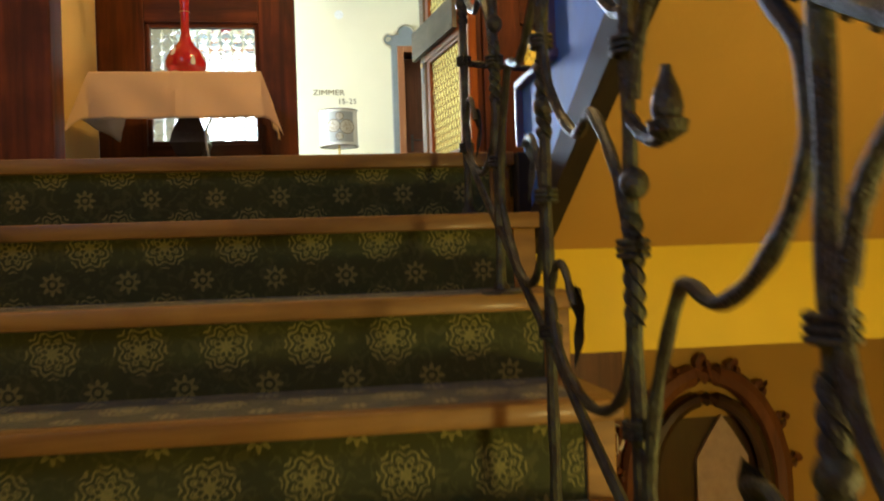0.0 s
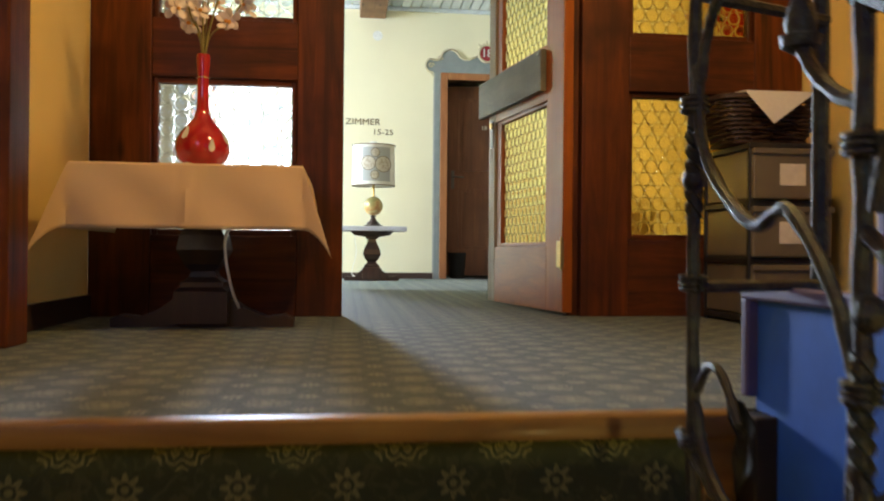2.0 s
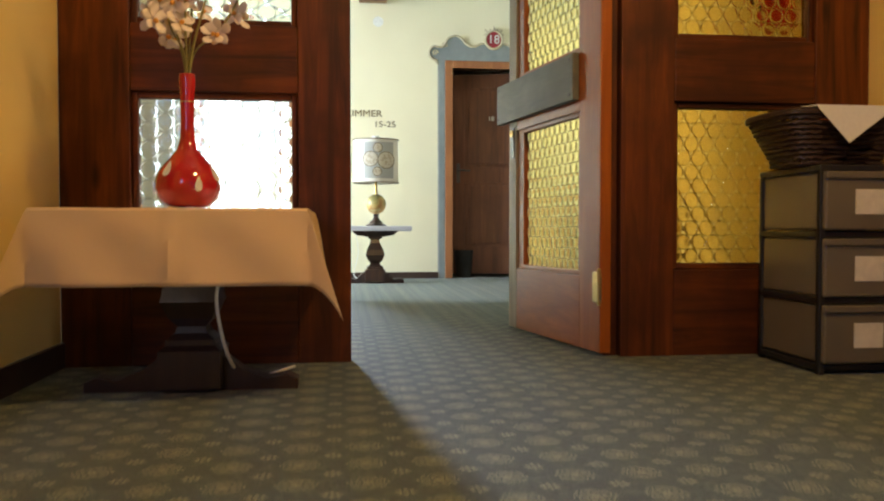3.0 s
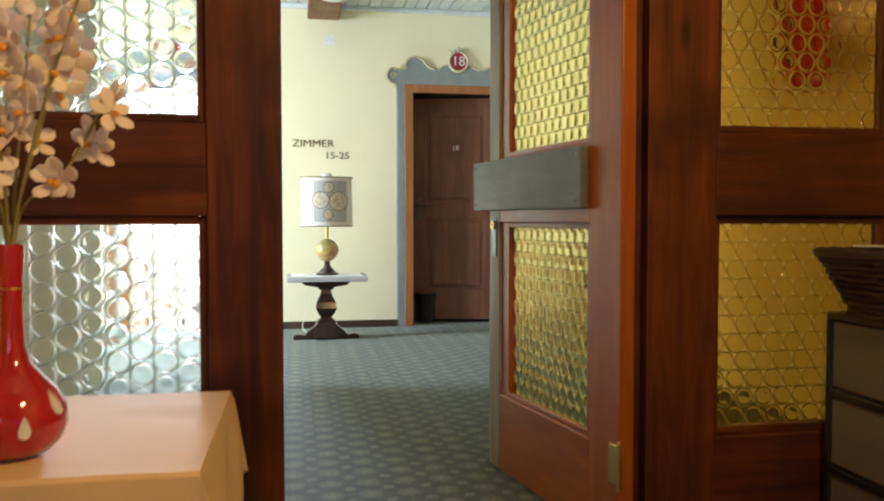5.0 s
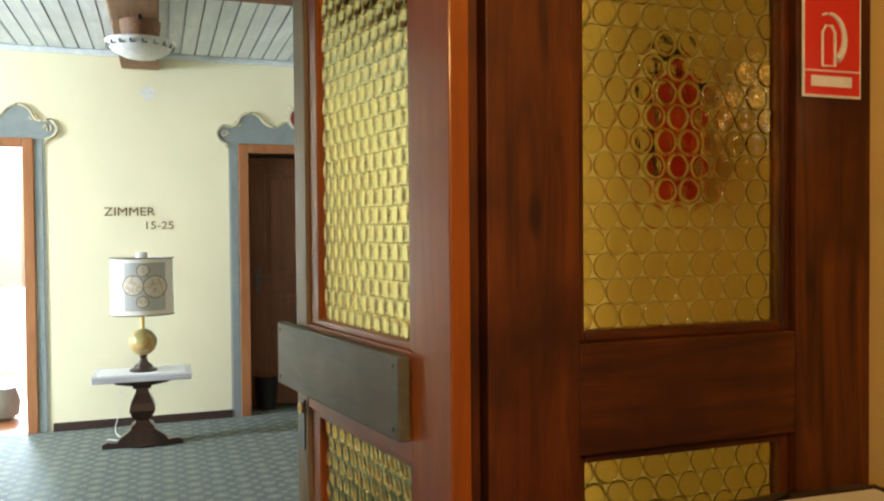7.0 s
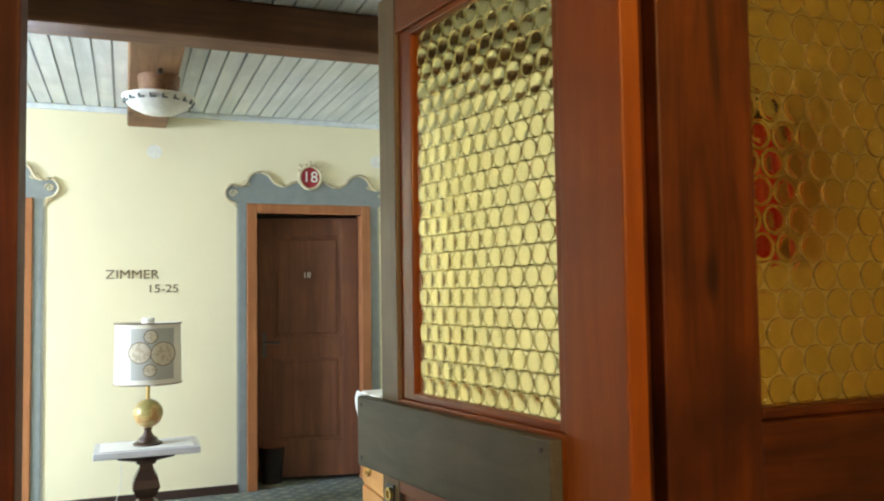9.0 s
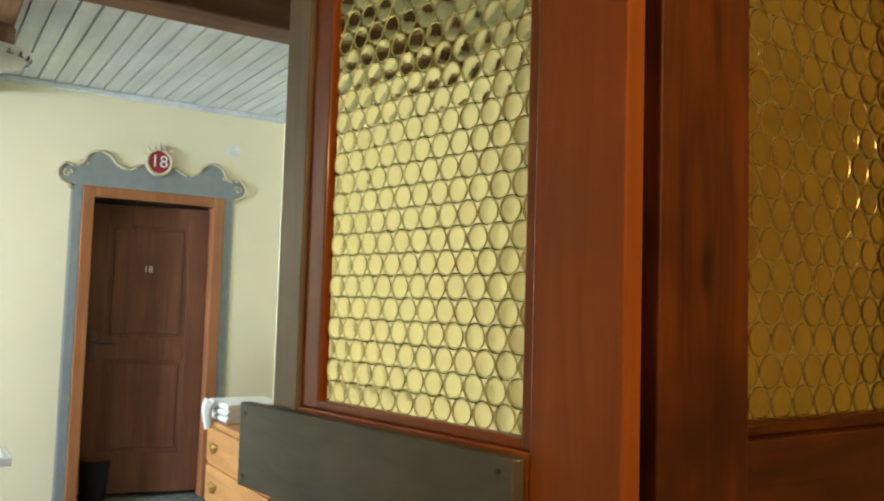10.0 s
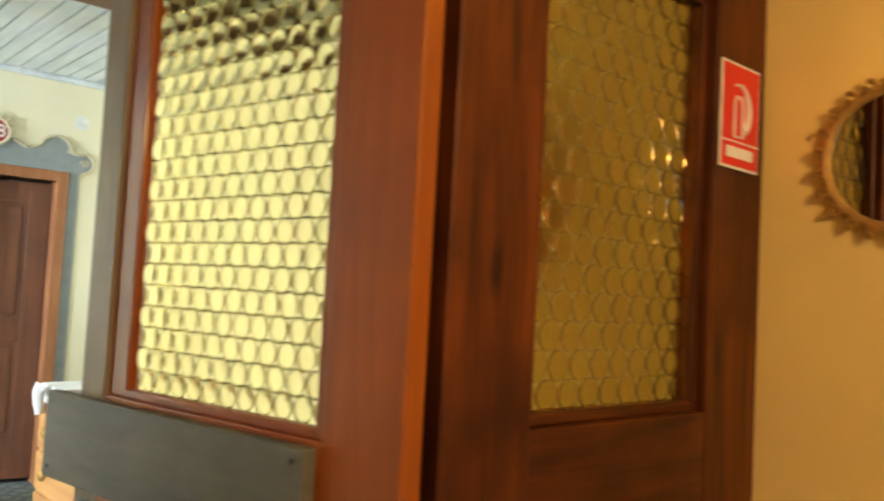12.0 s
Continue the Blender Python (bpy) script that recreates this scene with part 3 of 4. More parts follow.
def partition_side(name, label, x0, g0, g1, x1, pitch, mat, sheet):
    """One fixed glazed side of the wooden partition: stiles, rails, beads and two panes."""
    w = thing(name, label, "window", "", "structure")
    y0, y1 = 4.30, 4.385
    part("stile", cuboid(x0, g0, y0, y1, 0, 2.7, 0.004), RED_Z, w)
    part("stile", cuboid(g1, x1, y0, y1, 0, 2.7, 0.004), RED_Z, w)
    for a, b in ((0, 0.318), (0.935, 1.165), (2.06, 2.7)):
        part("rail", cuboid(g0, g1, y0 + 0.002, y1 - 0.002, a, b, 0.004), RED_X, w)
    for a, b in ((0.318, 0.935), (1.165, 2.06)):
        t = 0.022
        part("bead", cuboid(g0, g0 + t, y0 + 0.022, y1 - 0.02, a, b, 0.005), RED_Z, w)
        part("bead", cuboid(g1 - t, g1, y0 + 0.022, y1 - 0.02, a, b, 0.005), RED_Z, w)
        part("bead", cuboid(g0 + t, g1 - t, y0 + 0.022, y1 - 0.02, a, a + t, 0.005), RED_X, w)
        part("bead", cuboid(g0 + t, g1 - t, y0 + 0.022, y1 - 0.02, b - t, b, 0.005), RED_X, w)
        bulls_eyes(w, g0 + t, g1 - t, a + t, b - t, y0 + 0.042, pitch, mat, sheet, mat is GLASS_C)
    return w


partition_side("window_1", "red-brown wooden partition with clear bull's-eye glass", -0.66, -0.43, 0.128, 0.31, 0.066, GLASS_C, SHEET_C)
partition_side("window_2", "red-brown wooden partition with yellow bull's-eye glass", 1.285, 1.488, 2.035, 2.25, 0.060, GLASS_Y_DIM, SHEET_Y_DIM)
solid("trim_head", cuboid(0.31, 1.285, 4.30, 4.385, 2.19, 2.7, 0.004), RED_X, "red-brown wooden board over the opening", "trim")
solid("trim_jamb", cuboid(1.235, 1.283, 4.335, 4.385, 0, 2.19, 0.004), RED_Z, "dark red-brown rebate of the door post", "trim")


def glazed_door():
    d = thing("door_1", "open red-brown wooden door with yellow bull's-eye glass", "door", "", "structure")
    d.matrix_basis = pose(1.205, 4.29, 0, 0, 0, 100.0)
    T = -0.045
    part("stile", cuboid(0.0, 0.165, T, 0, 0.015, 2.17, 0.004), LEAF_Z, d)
    part("stile", cuboid(0.80, 0.89, T, 0, 0.015, 2.17, 0.004), LEAF_EDGE, d, "pale edge stile")
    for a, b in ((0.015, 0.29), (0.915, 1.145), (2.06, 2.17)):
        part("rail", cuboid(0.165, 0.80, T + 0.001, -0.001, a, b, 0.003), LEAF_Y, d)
    for a, b in ((0.29, 0.915), (1.145, 2.06)):
        part("bead", cuboid(0.165, 0.187, T + 0.010, -0.006, a, b, 0.004), LEAF_Z, d)
        part("bead", cuboid(0.735, 0.80, T + 0.010, -0.010, a, b, 0.004), LEAF_Z, d)
        part("bead", cuboid(0.187, 0.735, T + 0.010, -0.008, a, a + 0.018, 0.004), LEAF_Y, d)
        part("bead", cuboid(0.187, 0.735, T + 0.010, -0.008, b - 0.018, b, 0.004), LEAF_Y, d)
        bulls_eyes(d, 0.187, 0.735, a + 0.018, b - 0.018, -0.026, 0.0495, GLASS_Y, SHEET_Y)
    bar_ = part("push_bar", cuboid(0.172, 0.978, 0.0, 0.028, 0.957, 1.137, 0.004), BAR, d, "weathered grey-green board across the door")
    for x, z in ((0.955, 1.115), (0.955, 0.98), (0.20, 1.115), (0.20, 0.98)):
        part("screw", lathe([(0.005, 0), (0.005, 0.003)], 0, 0, 10), STEEL, bar_).matrix_basis = pose(x, 0.028, z, -90)
    lock = part("lock_plate", cuboid(0.822, 0.862, 0.0, 0.004, 0.79, 0.93, 0.002), STEEL, d, "dark steel lock plate")
    part("lock_ring", lathe([(0.016, 0), (0.016, 0.008), (0.009, 0.008), (0.008, 0.004)], 0, 0, 18), BRASS, lock).matrix_basis = pose(0.842, 0.003, 0.905, -90)
    for z in (0.20,):
        part("hinge", cuboid(-0.012, 0.05, -0.002, 0.006, z, z + 0.11, 0.003), BRASS, d, "brass hinge plate")
        part("hinge_pin", lathe([(0.007, z - 0.01), (0.007, z + 0.12), (0.004, z + 0.126)], -0.008, 0.008, 12), BRASS, d)


glazed_door()


# ---- hall: doors with painted surrounds ----
HOOD = [(-0.545, 2.075), (-0.600, 2.10), (-0.622, 2.155), (-0.585, 2.212), (-0.520, 2.205), (-0.478, 2.222), (-0.440, 2.290), (-0.375, 2.315), (-0.310, 2.292), (-0.265, 2.238), (-0.190, 2.215), (-0.110, 2.250), (0.0, 2.235)]


def room_door(name, cx, label, number, swing, hinge_side):
    """Wooden frame in a grey painted surround with a scrolled hood, and a panelled leaf that opens into the room."""
    d = thing(name, label, "door", "", "structure")
    y = 9.18
    for s in (-1, 1):
        a, b = sorted((cx + s * 0.395, cx + s * 0.467))
        part("door_frame", cuboid(a, b, y - 0.022, y + 0.12, 0, 2.08, 0.006), FRAME_Z, d)
        a, b = sorted((cx + s * 0.469, cx + s * 0.525))
        part("painted_surround", cuboid(a, b, y - 0.010, y, 0, 2.08, 0.002), GREY, d, "grey-blue painted surround")
        a, b = sorted((cx + s * 0.525, cx + s * 0.540))
        part("painted_edge", cuboid(a, b, y - 0.006, y, 0, 2.075, 0.002), GREYEDGE, d)
    part("door_frame", cuboid(cx - 0.395, cx + 0.395, y - 0.022, y + 0.12, 2.01, 2.08, 0.006), FRAME_Z, d)
    half = spline([(u, v, 0) for u, v in HOOD], 5)
    line = [(p.x, p.y) for p in half] + [(-p.x, p.y) for p in reversed(half[:-1])]
    hood = part("hood", extrude_outline(line, (cx, y - 0.012, 0), (1, 0, 0), (0, 0, 1), (0, 0.012, 0)), GREY, d, "grey-blue scrolled painted hood")
    rim = [Vector((cx + u, y - 0.012, v)) for u, v in line]
    part("hood_edge", tube(bmesh.new(), rim, 0.011, 6), SCROLL, hood, "gold-brown scrolled edge", True)
    for s in (-1, 1):
        curl = [Vector((cx + s * (-0.565 + 0.030 * (1 - k / 16) * math.cos(k * 0.6)), y - 0.012, 2.150 + 0.030 * (1 - k / 16) * math.sin(k * 0.6))) for k in range(15)]
        part("scroll", tube(bmesh.new(), curl, 0.007, 6), SCROLL, hood, "", True)
        curl = [Vector((cx + s * (-0.475 + 0.028 * (1 - k / 16) * math.cos(-k * 0.55)), y - 0.012, 2.232 + 0.028 * (1 - k / 16) * math.sin(-k * 0.55))) for k in range(14)]
        part("scroll", tube(bmesh.new(), curl, 0.007, 6), SCROLL, hood, "", True)
        drop = [Vector((cx + s * (-0.545 - 0.012 * math.sin(k * 0.8)), y - 0.008, 2.085 - 0.009 * k)) for k in range(7)]
        part("scroll", tube(bmesh.new(), drop, lambda f: 0.011 * (1 - 0.7 * f), 6), SCROLL, hood, "", True)
    oval = lambda r, h: [(r * math.cos(a) * 1.0, h * math.sin(a)) for a in [2 * math.pi * k / 28 for k in range(28)]]
    badge = part("badge", extrude_outline(oval(0.078, 0.082), (cx, y - 0.026, 2.285), (1, 0, 0), (0, 0, 1), (0, 0.016, 0)), BADGE, d, "crimson oval number badge")
    ring = [Vector((cx + u, y - 0.022, 2.285 + v)) for u, v in oval(0.082, 0.086)]
    part("badge_edge", tube(bmesh.new(), ring + ring[:1], 0.013, 6), SCROLL, badge, "cream and gold scrolled edge", True)
    for k in range(-3, 4):
        a = math.pi / 2 + k * 0.36
        tip = [Vector((cx + math.cos(a) * q, y - 0.02, 2.285 + math.sin(a) * q)) for q in (0.078, 0.098, 0.108 + 0.022 * (k % 2 == 0))]
        part("badge_leaf", tube(bmesh.new(), tip, lambda f: 0.017 * (1 - 0.6 * f), 6), SCROLL, badge, "", True)
    if number:
        writing("badge_number", number, 0.118, (cx, y - 0.030, 2.285), PALE, badge, "CENTER")
    # leaf
    leaf_x = cx + hinge_side * 0.392
    lf = new("door_leaf")
    lf.parent = d
    lf.matrix_basis = pose(leaf_x, y + 0.075, 0, 0, 0, swing)
    s = -hinge_side
    W = 0.784

    def lbox(n, u0, u1, y0, y1, z0, z1, mat, bev=0.003, lab=""):
        a, b = sorted((s * u0, s * u1))
        return part(n, cuboid(a, b, y0, y1, z0, z1, bev), mat, lf, lab)

    lbox("leaf_board", 0, W, 0.008, 0.040, 0.03, 1.995, DOOR_Z)
    for u0, u1, z0, z1 in ((0, 0.13, 0.03, 1.995), (W - 0.13, W, 0.03, 1.995), (0.13, W - 0.13, 0.03, 0.30), (0.13, W - 0.13, 0.93, 1.08), (0.13, W - 0.13, 1.86, 1.995)):
        lbox("leaf_rail", u0, u1, 0.0, 0.008, z0, z1, DOOR_Z, 0.002)
    for z0, z1 in ((0.33, 0.90), (1.11, 1.83)):
        lbox("leaf_panel", 0.165, W - 0.165, 0.001, 0.008, z0, z1, DOOR_Z, 0.006)
    lbox("handle_plate", W - 0.085, W - 0.050, -0.005, 0.0, 0.93, 1.12, STEEL, 0.002, "steel handle plate")
    path = spline([(s * (W - 0.068), 0.0, 1.05), (s * (W - 0.068), -0.045, 1.05), (s * (W - 0.10), -0.055, 1.05), (s * (W - 0.19), -0.05, 1.045)], 5)
    part("door_handle", tube(bmesh.new(), path, 0.008, 8), STEEL, lf, "curved steel handle", True)
    if number:
        writing("door_number", number, 0.062, (s * W * 0.5, -0.003, 1.555), PALE, lf, "CENTER")
    return d


def writing(name, text, size, at, material, parent, align="LEFT"):
    cu = bpy.data.curves.new(name, "FONT")
    cu.body, cu.size, cu.extrude, cu.align_x, cu.align_y = text, size, 0.0015, align, "CENTER"
    cu.resolution_u = 3
    cu.materials.append(material)
    ob = new(name, cu)
    ob.parent = parent
    ob.matrix_basis = pose(*at, 90, 0, 0)
    return ob


room_door("door_2", 1.725, "brown panelled door ajar under a painted hood", "18", -13, 1)
room_door("door_3", -0.61, "brown door standing open to a bright room", "17", -96, 1)
north = bpy.data.objects["wall_north_middle"]
writing("lettering", "ZIMMER", 0.088, (0.305, 9.178, 1.562), LETTER, north).scale = (1.12, 1, 1)
writing("lettering", "15-25", 0.080, (0.575, 9.178, 1.462), LETTER, north).scale = (1.15, 1, 1)


# ---- hall: table, lamps, chest ----
def pedestal_table(name, label, cx, cy, top, x0, x1, y0, y1, slab, mat_top, reach, square=False):
    t = thing(name, label, "table")
    part("tabletop", cuboid(x0, x1, y0, y1, top - slab, top, 0.006), mat_top, t, "pale stone table top" if mat_top is MARBLE else "")
    if mat_top is MARBLE:
        part("inlay", cuboid(x0 + 0.035, x1 - 0.035, y0 + 0.035, y1 - 0.035, top - 0.004, top + 0.002, 0.001), WHITE, t, "white inlaid panel")
    h = top - slab
    col = [(0.055, 0.0), (0.075, 0.012), (0.075, 0.10), (0.060, 0.112), (0.060, 0.125), (0.040, 0.140), (0.034, 0.155), (0.052, 0.175), (0.070, 0.215), (0.062, 0.255), (0.036, 0.310), (0.032, 0.335), (0.050, 0.345), (0.050, 0.360), (0.070, 0.385), (0.090, 0.40)]
    col = [(r * (1.15 if square else 1.0), z * h / 0.40) for r, z in col]
    part("column", lathe(col, cx, cy, 24, square), DARK, t, "carved baluster column", not square)
    part("bracket", extrude_outline([(-0.20, h), (-0.16, h - 0.035), (-0.07, h - 0.05), (0.07, h - 0.05), (0.16, h - 0.035), (0.20, h)], (cx, cy - 0.04, 0), (1, 0, 0), (0, 0, 1), (0, 0.08, 0)), DARK, t)
    for a in (0.0, math.pi):
        outl = [(0.04, 0.0), (reach, 0.0), (reach, 0.028), (reach - 0.03, 0.042), (reach - 0.09, 0.034), (0.14, 0.062), (0.09, 0.10), (0.04, 0.105)]
        bm = extrude_outline(outl, (cx - 0.035 * -math.sin(a), cy - 0.035 * math.cos(a), 0), (math.cos(a), math.sin(a), 0), (0, 0, 1), (0.07 * -math.sin(a), 0.07 * math.cos(a), 0))
        part("foot", bm, DARK, t, "carved scroll foot")
    return t


pedestal_table("side_table", "dark carved pedestal table with a pale stone top", 0.56, 8.55, 0.495, 0.262, 0.868, 8.36, 8.74, 0.042, MARBLE, 0.25, True)


def globe_lamp():
    l = thing("table_lamp", "table lamp with globe body and map-printed drum shade", "lamp")
    cx, cy, z = 0.57, 8.55, 0.495
    base = [(0.085, 0), (0.088, 0.012), (0.060, 0.026), (0.055, 0.040), (0.034, 0.055), (0.020, 0.085), (0.026, 0.098), (0.018, 0.108)]
    part("lamp_base", lathe([(r, z + h) for r, h in base], cx, cy), DARK, l, "turned dark wooden foot", True)
    part("globe", lathe([(0.088 * math.sin(a), z + 0.192 - 0.088 * math.cos(a)) for a in [0.15 + k * (math.pi - 0.3) / 14 for k in range(15)]], cx, cy, 28), GLOBE, l, "small antique-coloured globe", True)
    part("neck", lathe([(0.012, z + 0.278), (0.012, z + 0.42)], cx, cy, 12), BRASS, l, "", True)
    bm = bmesh.new()
    n = 36
    for r0, r1, a, b in ((0.195, 0.198, 0.375, 0.752),):
        ring = lambda r, zz: [bm.verts.new((cx + r * math.cos(2 * math.pi * i / n), cy + 0.85 * r * math.sin(2 * math.pi * i / n), z + zz)) for i in range(n)]
        rings = [ring(r1, a), ring(r1 - 0.006, b), ring(r0 - 0.006, b), ring(r0, a)]
        for p, q in zip(rings, rings[1:] + rings[:1]):
            for i in range(n):
                bm.faces.new((p[i], p[(i + 1) % n], q[(i + 1) % n], q[i]))
    sh = part("shade", bm, SHADE, l, "drum shade printed with old map discs", True)
    for zz in (0.378, 0.748):
        ringp = [Vector((cx + 0.198 * math.cos(2 * math.pi * i / n), cy + 0.168 * math.sin(2 * math.pi * i / n), z + zz)) for i in range(n + 1)]
        part("trim_band", tube(bmesh.new(), ringp, 0.004, 6), LETTER, sh, "", True)
    part("finial", lathe([(0.035, z + 0.73), (0.038, z + 0.775), (0.03, z + 0.785)], cx, cy, 18), PALE, l, "white cap", True)
    cord = spline([(cx - 0.04, cy + 0.08, z + 0.01), (cx - 0.16, cy + 0.17, z - 0.05), (cx - 0.15, cy + 0.24, 0.25), (cx - 0.19, cy + 0.20, 0.06), (cx - 0.10, cy + 0.12, 0.012), (cx - 0.24, cy + 0.22, 0.006)], 8)
    part("cord", tube(bmesh.new(), cord, 0.0035, 6), PALE, l, "thin white cord", True)


globe_lamp()


def ceiling_lamp():
    l = thing("ceiling_light", "round white glass ceiling light with key pattern", "lamp")
    cx, cy, zt = 0.60, 7.76, 2.60
    part("ceiling_plate", lathe([(0.10, zt - 0.10), (0.11, zt - 0.02), (0.11, zt)], cx, cy, 24), BEAM, l, "wooden ceiling plate", True)
    zt -= 0.075
    part("bowl", lathe([(0.02, zt - 0.135), (0.09, zt - 0.125), (0.15, zt - 0.095), (0.188, zt - 0.05), (0.192, zt - 0.040), (0.185, zt - 0.037)], cx, cy, 36), PALE, l, "white glass bowl", True)
    for k in range(18):
        a = 2 * math.pi * k / 18
        m = pose(cx, cy, 0, 0, 0, math.degrees(a))
        bm = bmesh.new()
        box(bm, 0.168, 0.176, -0.022, 0.008, zt - 0.078, zt - 0.070)
        box(bm, 0.176, 0.184, -0.022, -0.014, zt - 0.074, zt - 0.056)
        bmesh.ops.transform(bm, matrix=m, verts=bm.verts)
        part("key_mark", bm, GREY, l)
    zt += 0.075
    part("knob", lathe([(0.010, zt - 0.03), (0.016, zt - 0.02), (0.010, zt)], cx, cy - 0.17, 12), DARK, l, "", True)


ceiling_lamp()
solid("smoke_detector", lathe([(0.045, -0.012), (0.05, 0.0)], 0, 0, 24), PALE, "flat pale round wall disc", "fixture", "").matrix_basis = pose(0.62, 9.178, 2.43, 90)
solid("smoke_detector", lathe([(0.045, -0.012), (0.05, 0.0)], 0, 0, 24), PALE, "flat pale round wall disc", "fixture", "").matrix_basis = pose(2.25, 9.178, 2.43, 90)


def chest():
    c = thing("chest_of_drawers", "pine chest of drawers with brass drop handles", "cabinet")
    x0, x1, y0, y1, h = 1.78, 2.28, 7.0, 7.98, 0.72
    part("body", cuboid(x0 + 0.01, x1, y0, y1, 0.05, h - 0.03, 0.004), PINE, c)
    part("top", cuboid(x0 - 0.03, x1 + 0.01, y0 - 0.03, y1 + 0.03, h - 0.03, h, 0.008), PINE, c)
    part("plinth", cuboid(x0 + 0.03, x1 - 0.02, y0 + 0.02, y1 - 0.02, 0.0, 0.05, 0.003), PINE, c)
    for z0, z1 in ((0.07, 0.26), (0.28, 0.47), (0.49, 0.67)):
        dr = part("drawer", cuboid(x0 - 0.008, x0 + 0.01, y0 + 0.03, y1 - 0.03, z0, z1, 0.006), PINE, c)
        for y in (y0 + 0.22, y1 - 0.17):
            zc = (z0 + z1) / 2
            arc = [Vector((x0 - 0.020, y + 0.045 * math.cos(a), zc - 0.032 * math.sin(a))) for a in [math.pi * k / 10 for k in range(11)]]
            part("handle", tube(bmesh.new(), arc, 0.005, 6), BRASS, dr, "brass drop handle", True)
            part("handle_plate", cuboid(x0 - 0.014, x0 - 0.008, y - 0.055, y + 0.055, zc - 0.012, zc + 0.016, 0.004), BRASS, dr)
    t = thing("towel_stack", "folded white towels on the pine chest", "towel")
    for k in range(3):
        bm = bmesh.new()
        z = h + 0.004 + k * 0.034
        outl = [(0.0, z)] + [(0.30 + 0.015 * math.cos(a), z + 0.015 - 0.015 * math.sin(a)) for a in [math.pi / 2 - math.pi * q / 6 for q in range(7)]] + [(0.0, z + 0.030)]
        part("towel", extrude_outline([(-u, v) for u, v in outl], (x0 + 0.30, 7.62 - 0.01 * k, 0), (1, 0, 0), (0, 0, 1), (0.0, 0.34, 0)), TOWEL, t, "", True)
    fold = spline([(x0 - 0.04, 7.80, h + 0.10), (x0 - 0.06, 7.80, h + 0.06), (x0 - 0.055, 7.79, h - 0.04)], 4)
    part("towel", tube(bmesh.new(), fold, lambda f: 0.045 * (1 - 0.6 * f), 8), TOWEL, t, "corner of a towel hanging over the edge", True)


chest()


def bin_and_room():
    b = thing("waste_bin", "small black waste bin in the doorway", "bin")
    part("bin_body", lathe([(0.075, 0.0), (0.095, 0.26), (0.098, 0.265), (0.090, 0.262), (0.072, 0.01)], 1.47, 9.40, 24), BLACK, b, "", True)
    bed = thing("bed", "white-covered bed in the bright room", "bed")
    part("bed_frame", cuboid(-2.2, -0.85, 10.5, 12.0, 0.0, 0.30, 0.02), WHITE, bed)
    part("mattress", cuboid(-2.18, -0.87, 10.52, 11.98, 0.30, 0.50, 0.05), WHITE, bed)
    part("duvet", cuboid(-2.22, -0.84, 10.48, 11.5, 0.48, 0.60, 0.05), TOWEL, bed)
    bag = thing("laundry_bag", "blue-grey bag on the room floor", "bag")
    part("bag_body", lathe([(0.07, 0), (0.12, 0.03), (0.13, 0.14), (0.10, 0.24), (0.05, 0.27)], -0.47, 9.75, 14), GREY, bag, "", True)


bin_and_room()


def extinguisher():
    e = thing("fire_extinguisher", "red fire extinguisher hanging on the hall wall", "extinguisher")
    cx, cy, z = 2.50, 5.40, 1.50
    part("cylinder", lathe([(0.075, z), (0.085, z + 0.02), (0.085, z + 0.40), (0.07, z + 0.45), (0.03, z + 0.48), (0.03, z + 0.50)], cx, cy, 24), EXTRED, e, "", True)
    part("valve", cuboid(cx - 0.03, cx + 0.03, cy - 0.02, cy + 0.02, z + 0.50, z + 0.56, 0.006), BLACK, e)
    part("lever", cuboid(cx - 0.11, cx + 0.02, cy - 0.012, cy + 0.012, z + 0.56, z + 0.58, 0.004), BLACK, e)
    hose = spline([(cx - 0.03, cy, z + 0.53), (cx - 0.12, cy - 0.01, z + 0.50), (cx - 0.12, cy - 0.01, z + 0.25), (cx - 0.10, cy, z + 0.08)], 6)
    part("hose", tube(bmesh.new(), hose, 0.012, 8), BLACK, e, "", True)
    part("wall_hook", cuboid(cx + 0.03, 2.62, cy - 0.02, cy + 0.02, z + 0.40, z + 0.46, 0.003), STEEL, e)


extinguisher()


# ---- landing ----
def sign(name, x0, z0, w, h, y, label):
    s = thing(name, label, "sign")
    part("sign_plate", cuboid(x0, x0 + w, y - 0.004, y, z0, z0 + h, 0.001), PALE, s)
    part("sign_field", cuboid(x0 + 0.006, x0 + w - 0.006, y - 0.0055, y - 0.003, z0 + 0.006, z0 + h - 0.006, 0), SIGNRED, s)
    part("sign_strip", cuboid(x0 + 0.022, x0 + w - 0.03, y - 0.007, y - 0.005, z0 + 0.024, z0 + 0.048, 0), PALE, s, "pale strip with unreadable lettering")
    cx, zb = x0 + w * 0.42, z0 + h * 0.30
    bottle = [(-0.018, 0), (0.018, 0), (0.018, 0.075), (0.008, 0.09), (-0.008, 0.09), (-0.018, 0.075)]
    part("pictogram_bottle", tube(bmesh.new(), [Vector((cx + u, y - 0.007, zb + v)) for u, v in bottle + bottle[:1]], 0.0035, 5), PALE, s)
    arc = [Vector((cx + 0.045 * math.sin(a), y - 0.007, zb + 0.062 + 0.055 * math.cos(a))) for a in [-0.4 + k * 0.25 for k in range(13)]]
    part("pictogram_hose", tube(bmesh.new(), arc, lambda f: 0.007 * (0.4 + f), 6), PALE, s)
    part("sign_line", cuboid(x0 + 0.004, x0 + w - 0.004, y - 0.007, y - 0.005, z0 + 0.058, z0 + 0.061, 0), PALE, s)


sign("safety_sign", 2.046, 1.692, 0.168, 0.236, 4.298, "red fire extinguisher sign on the wooden post")


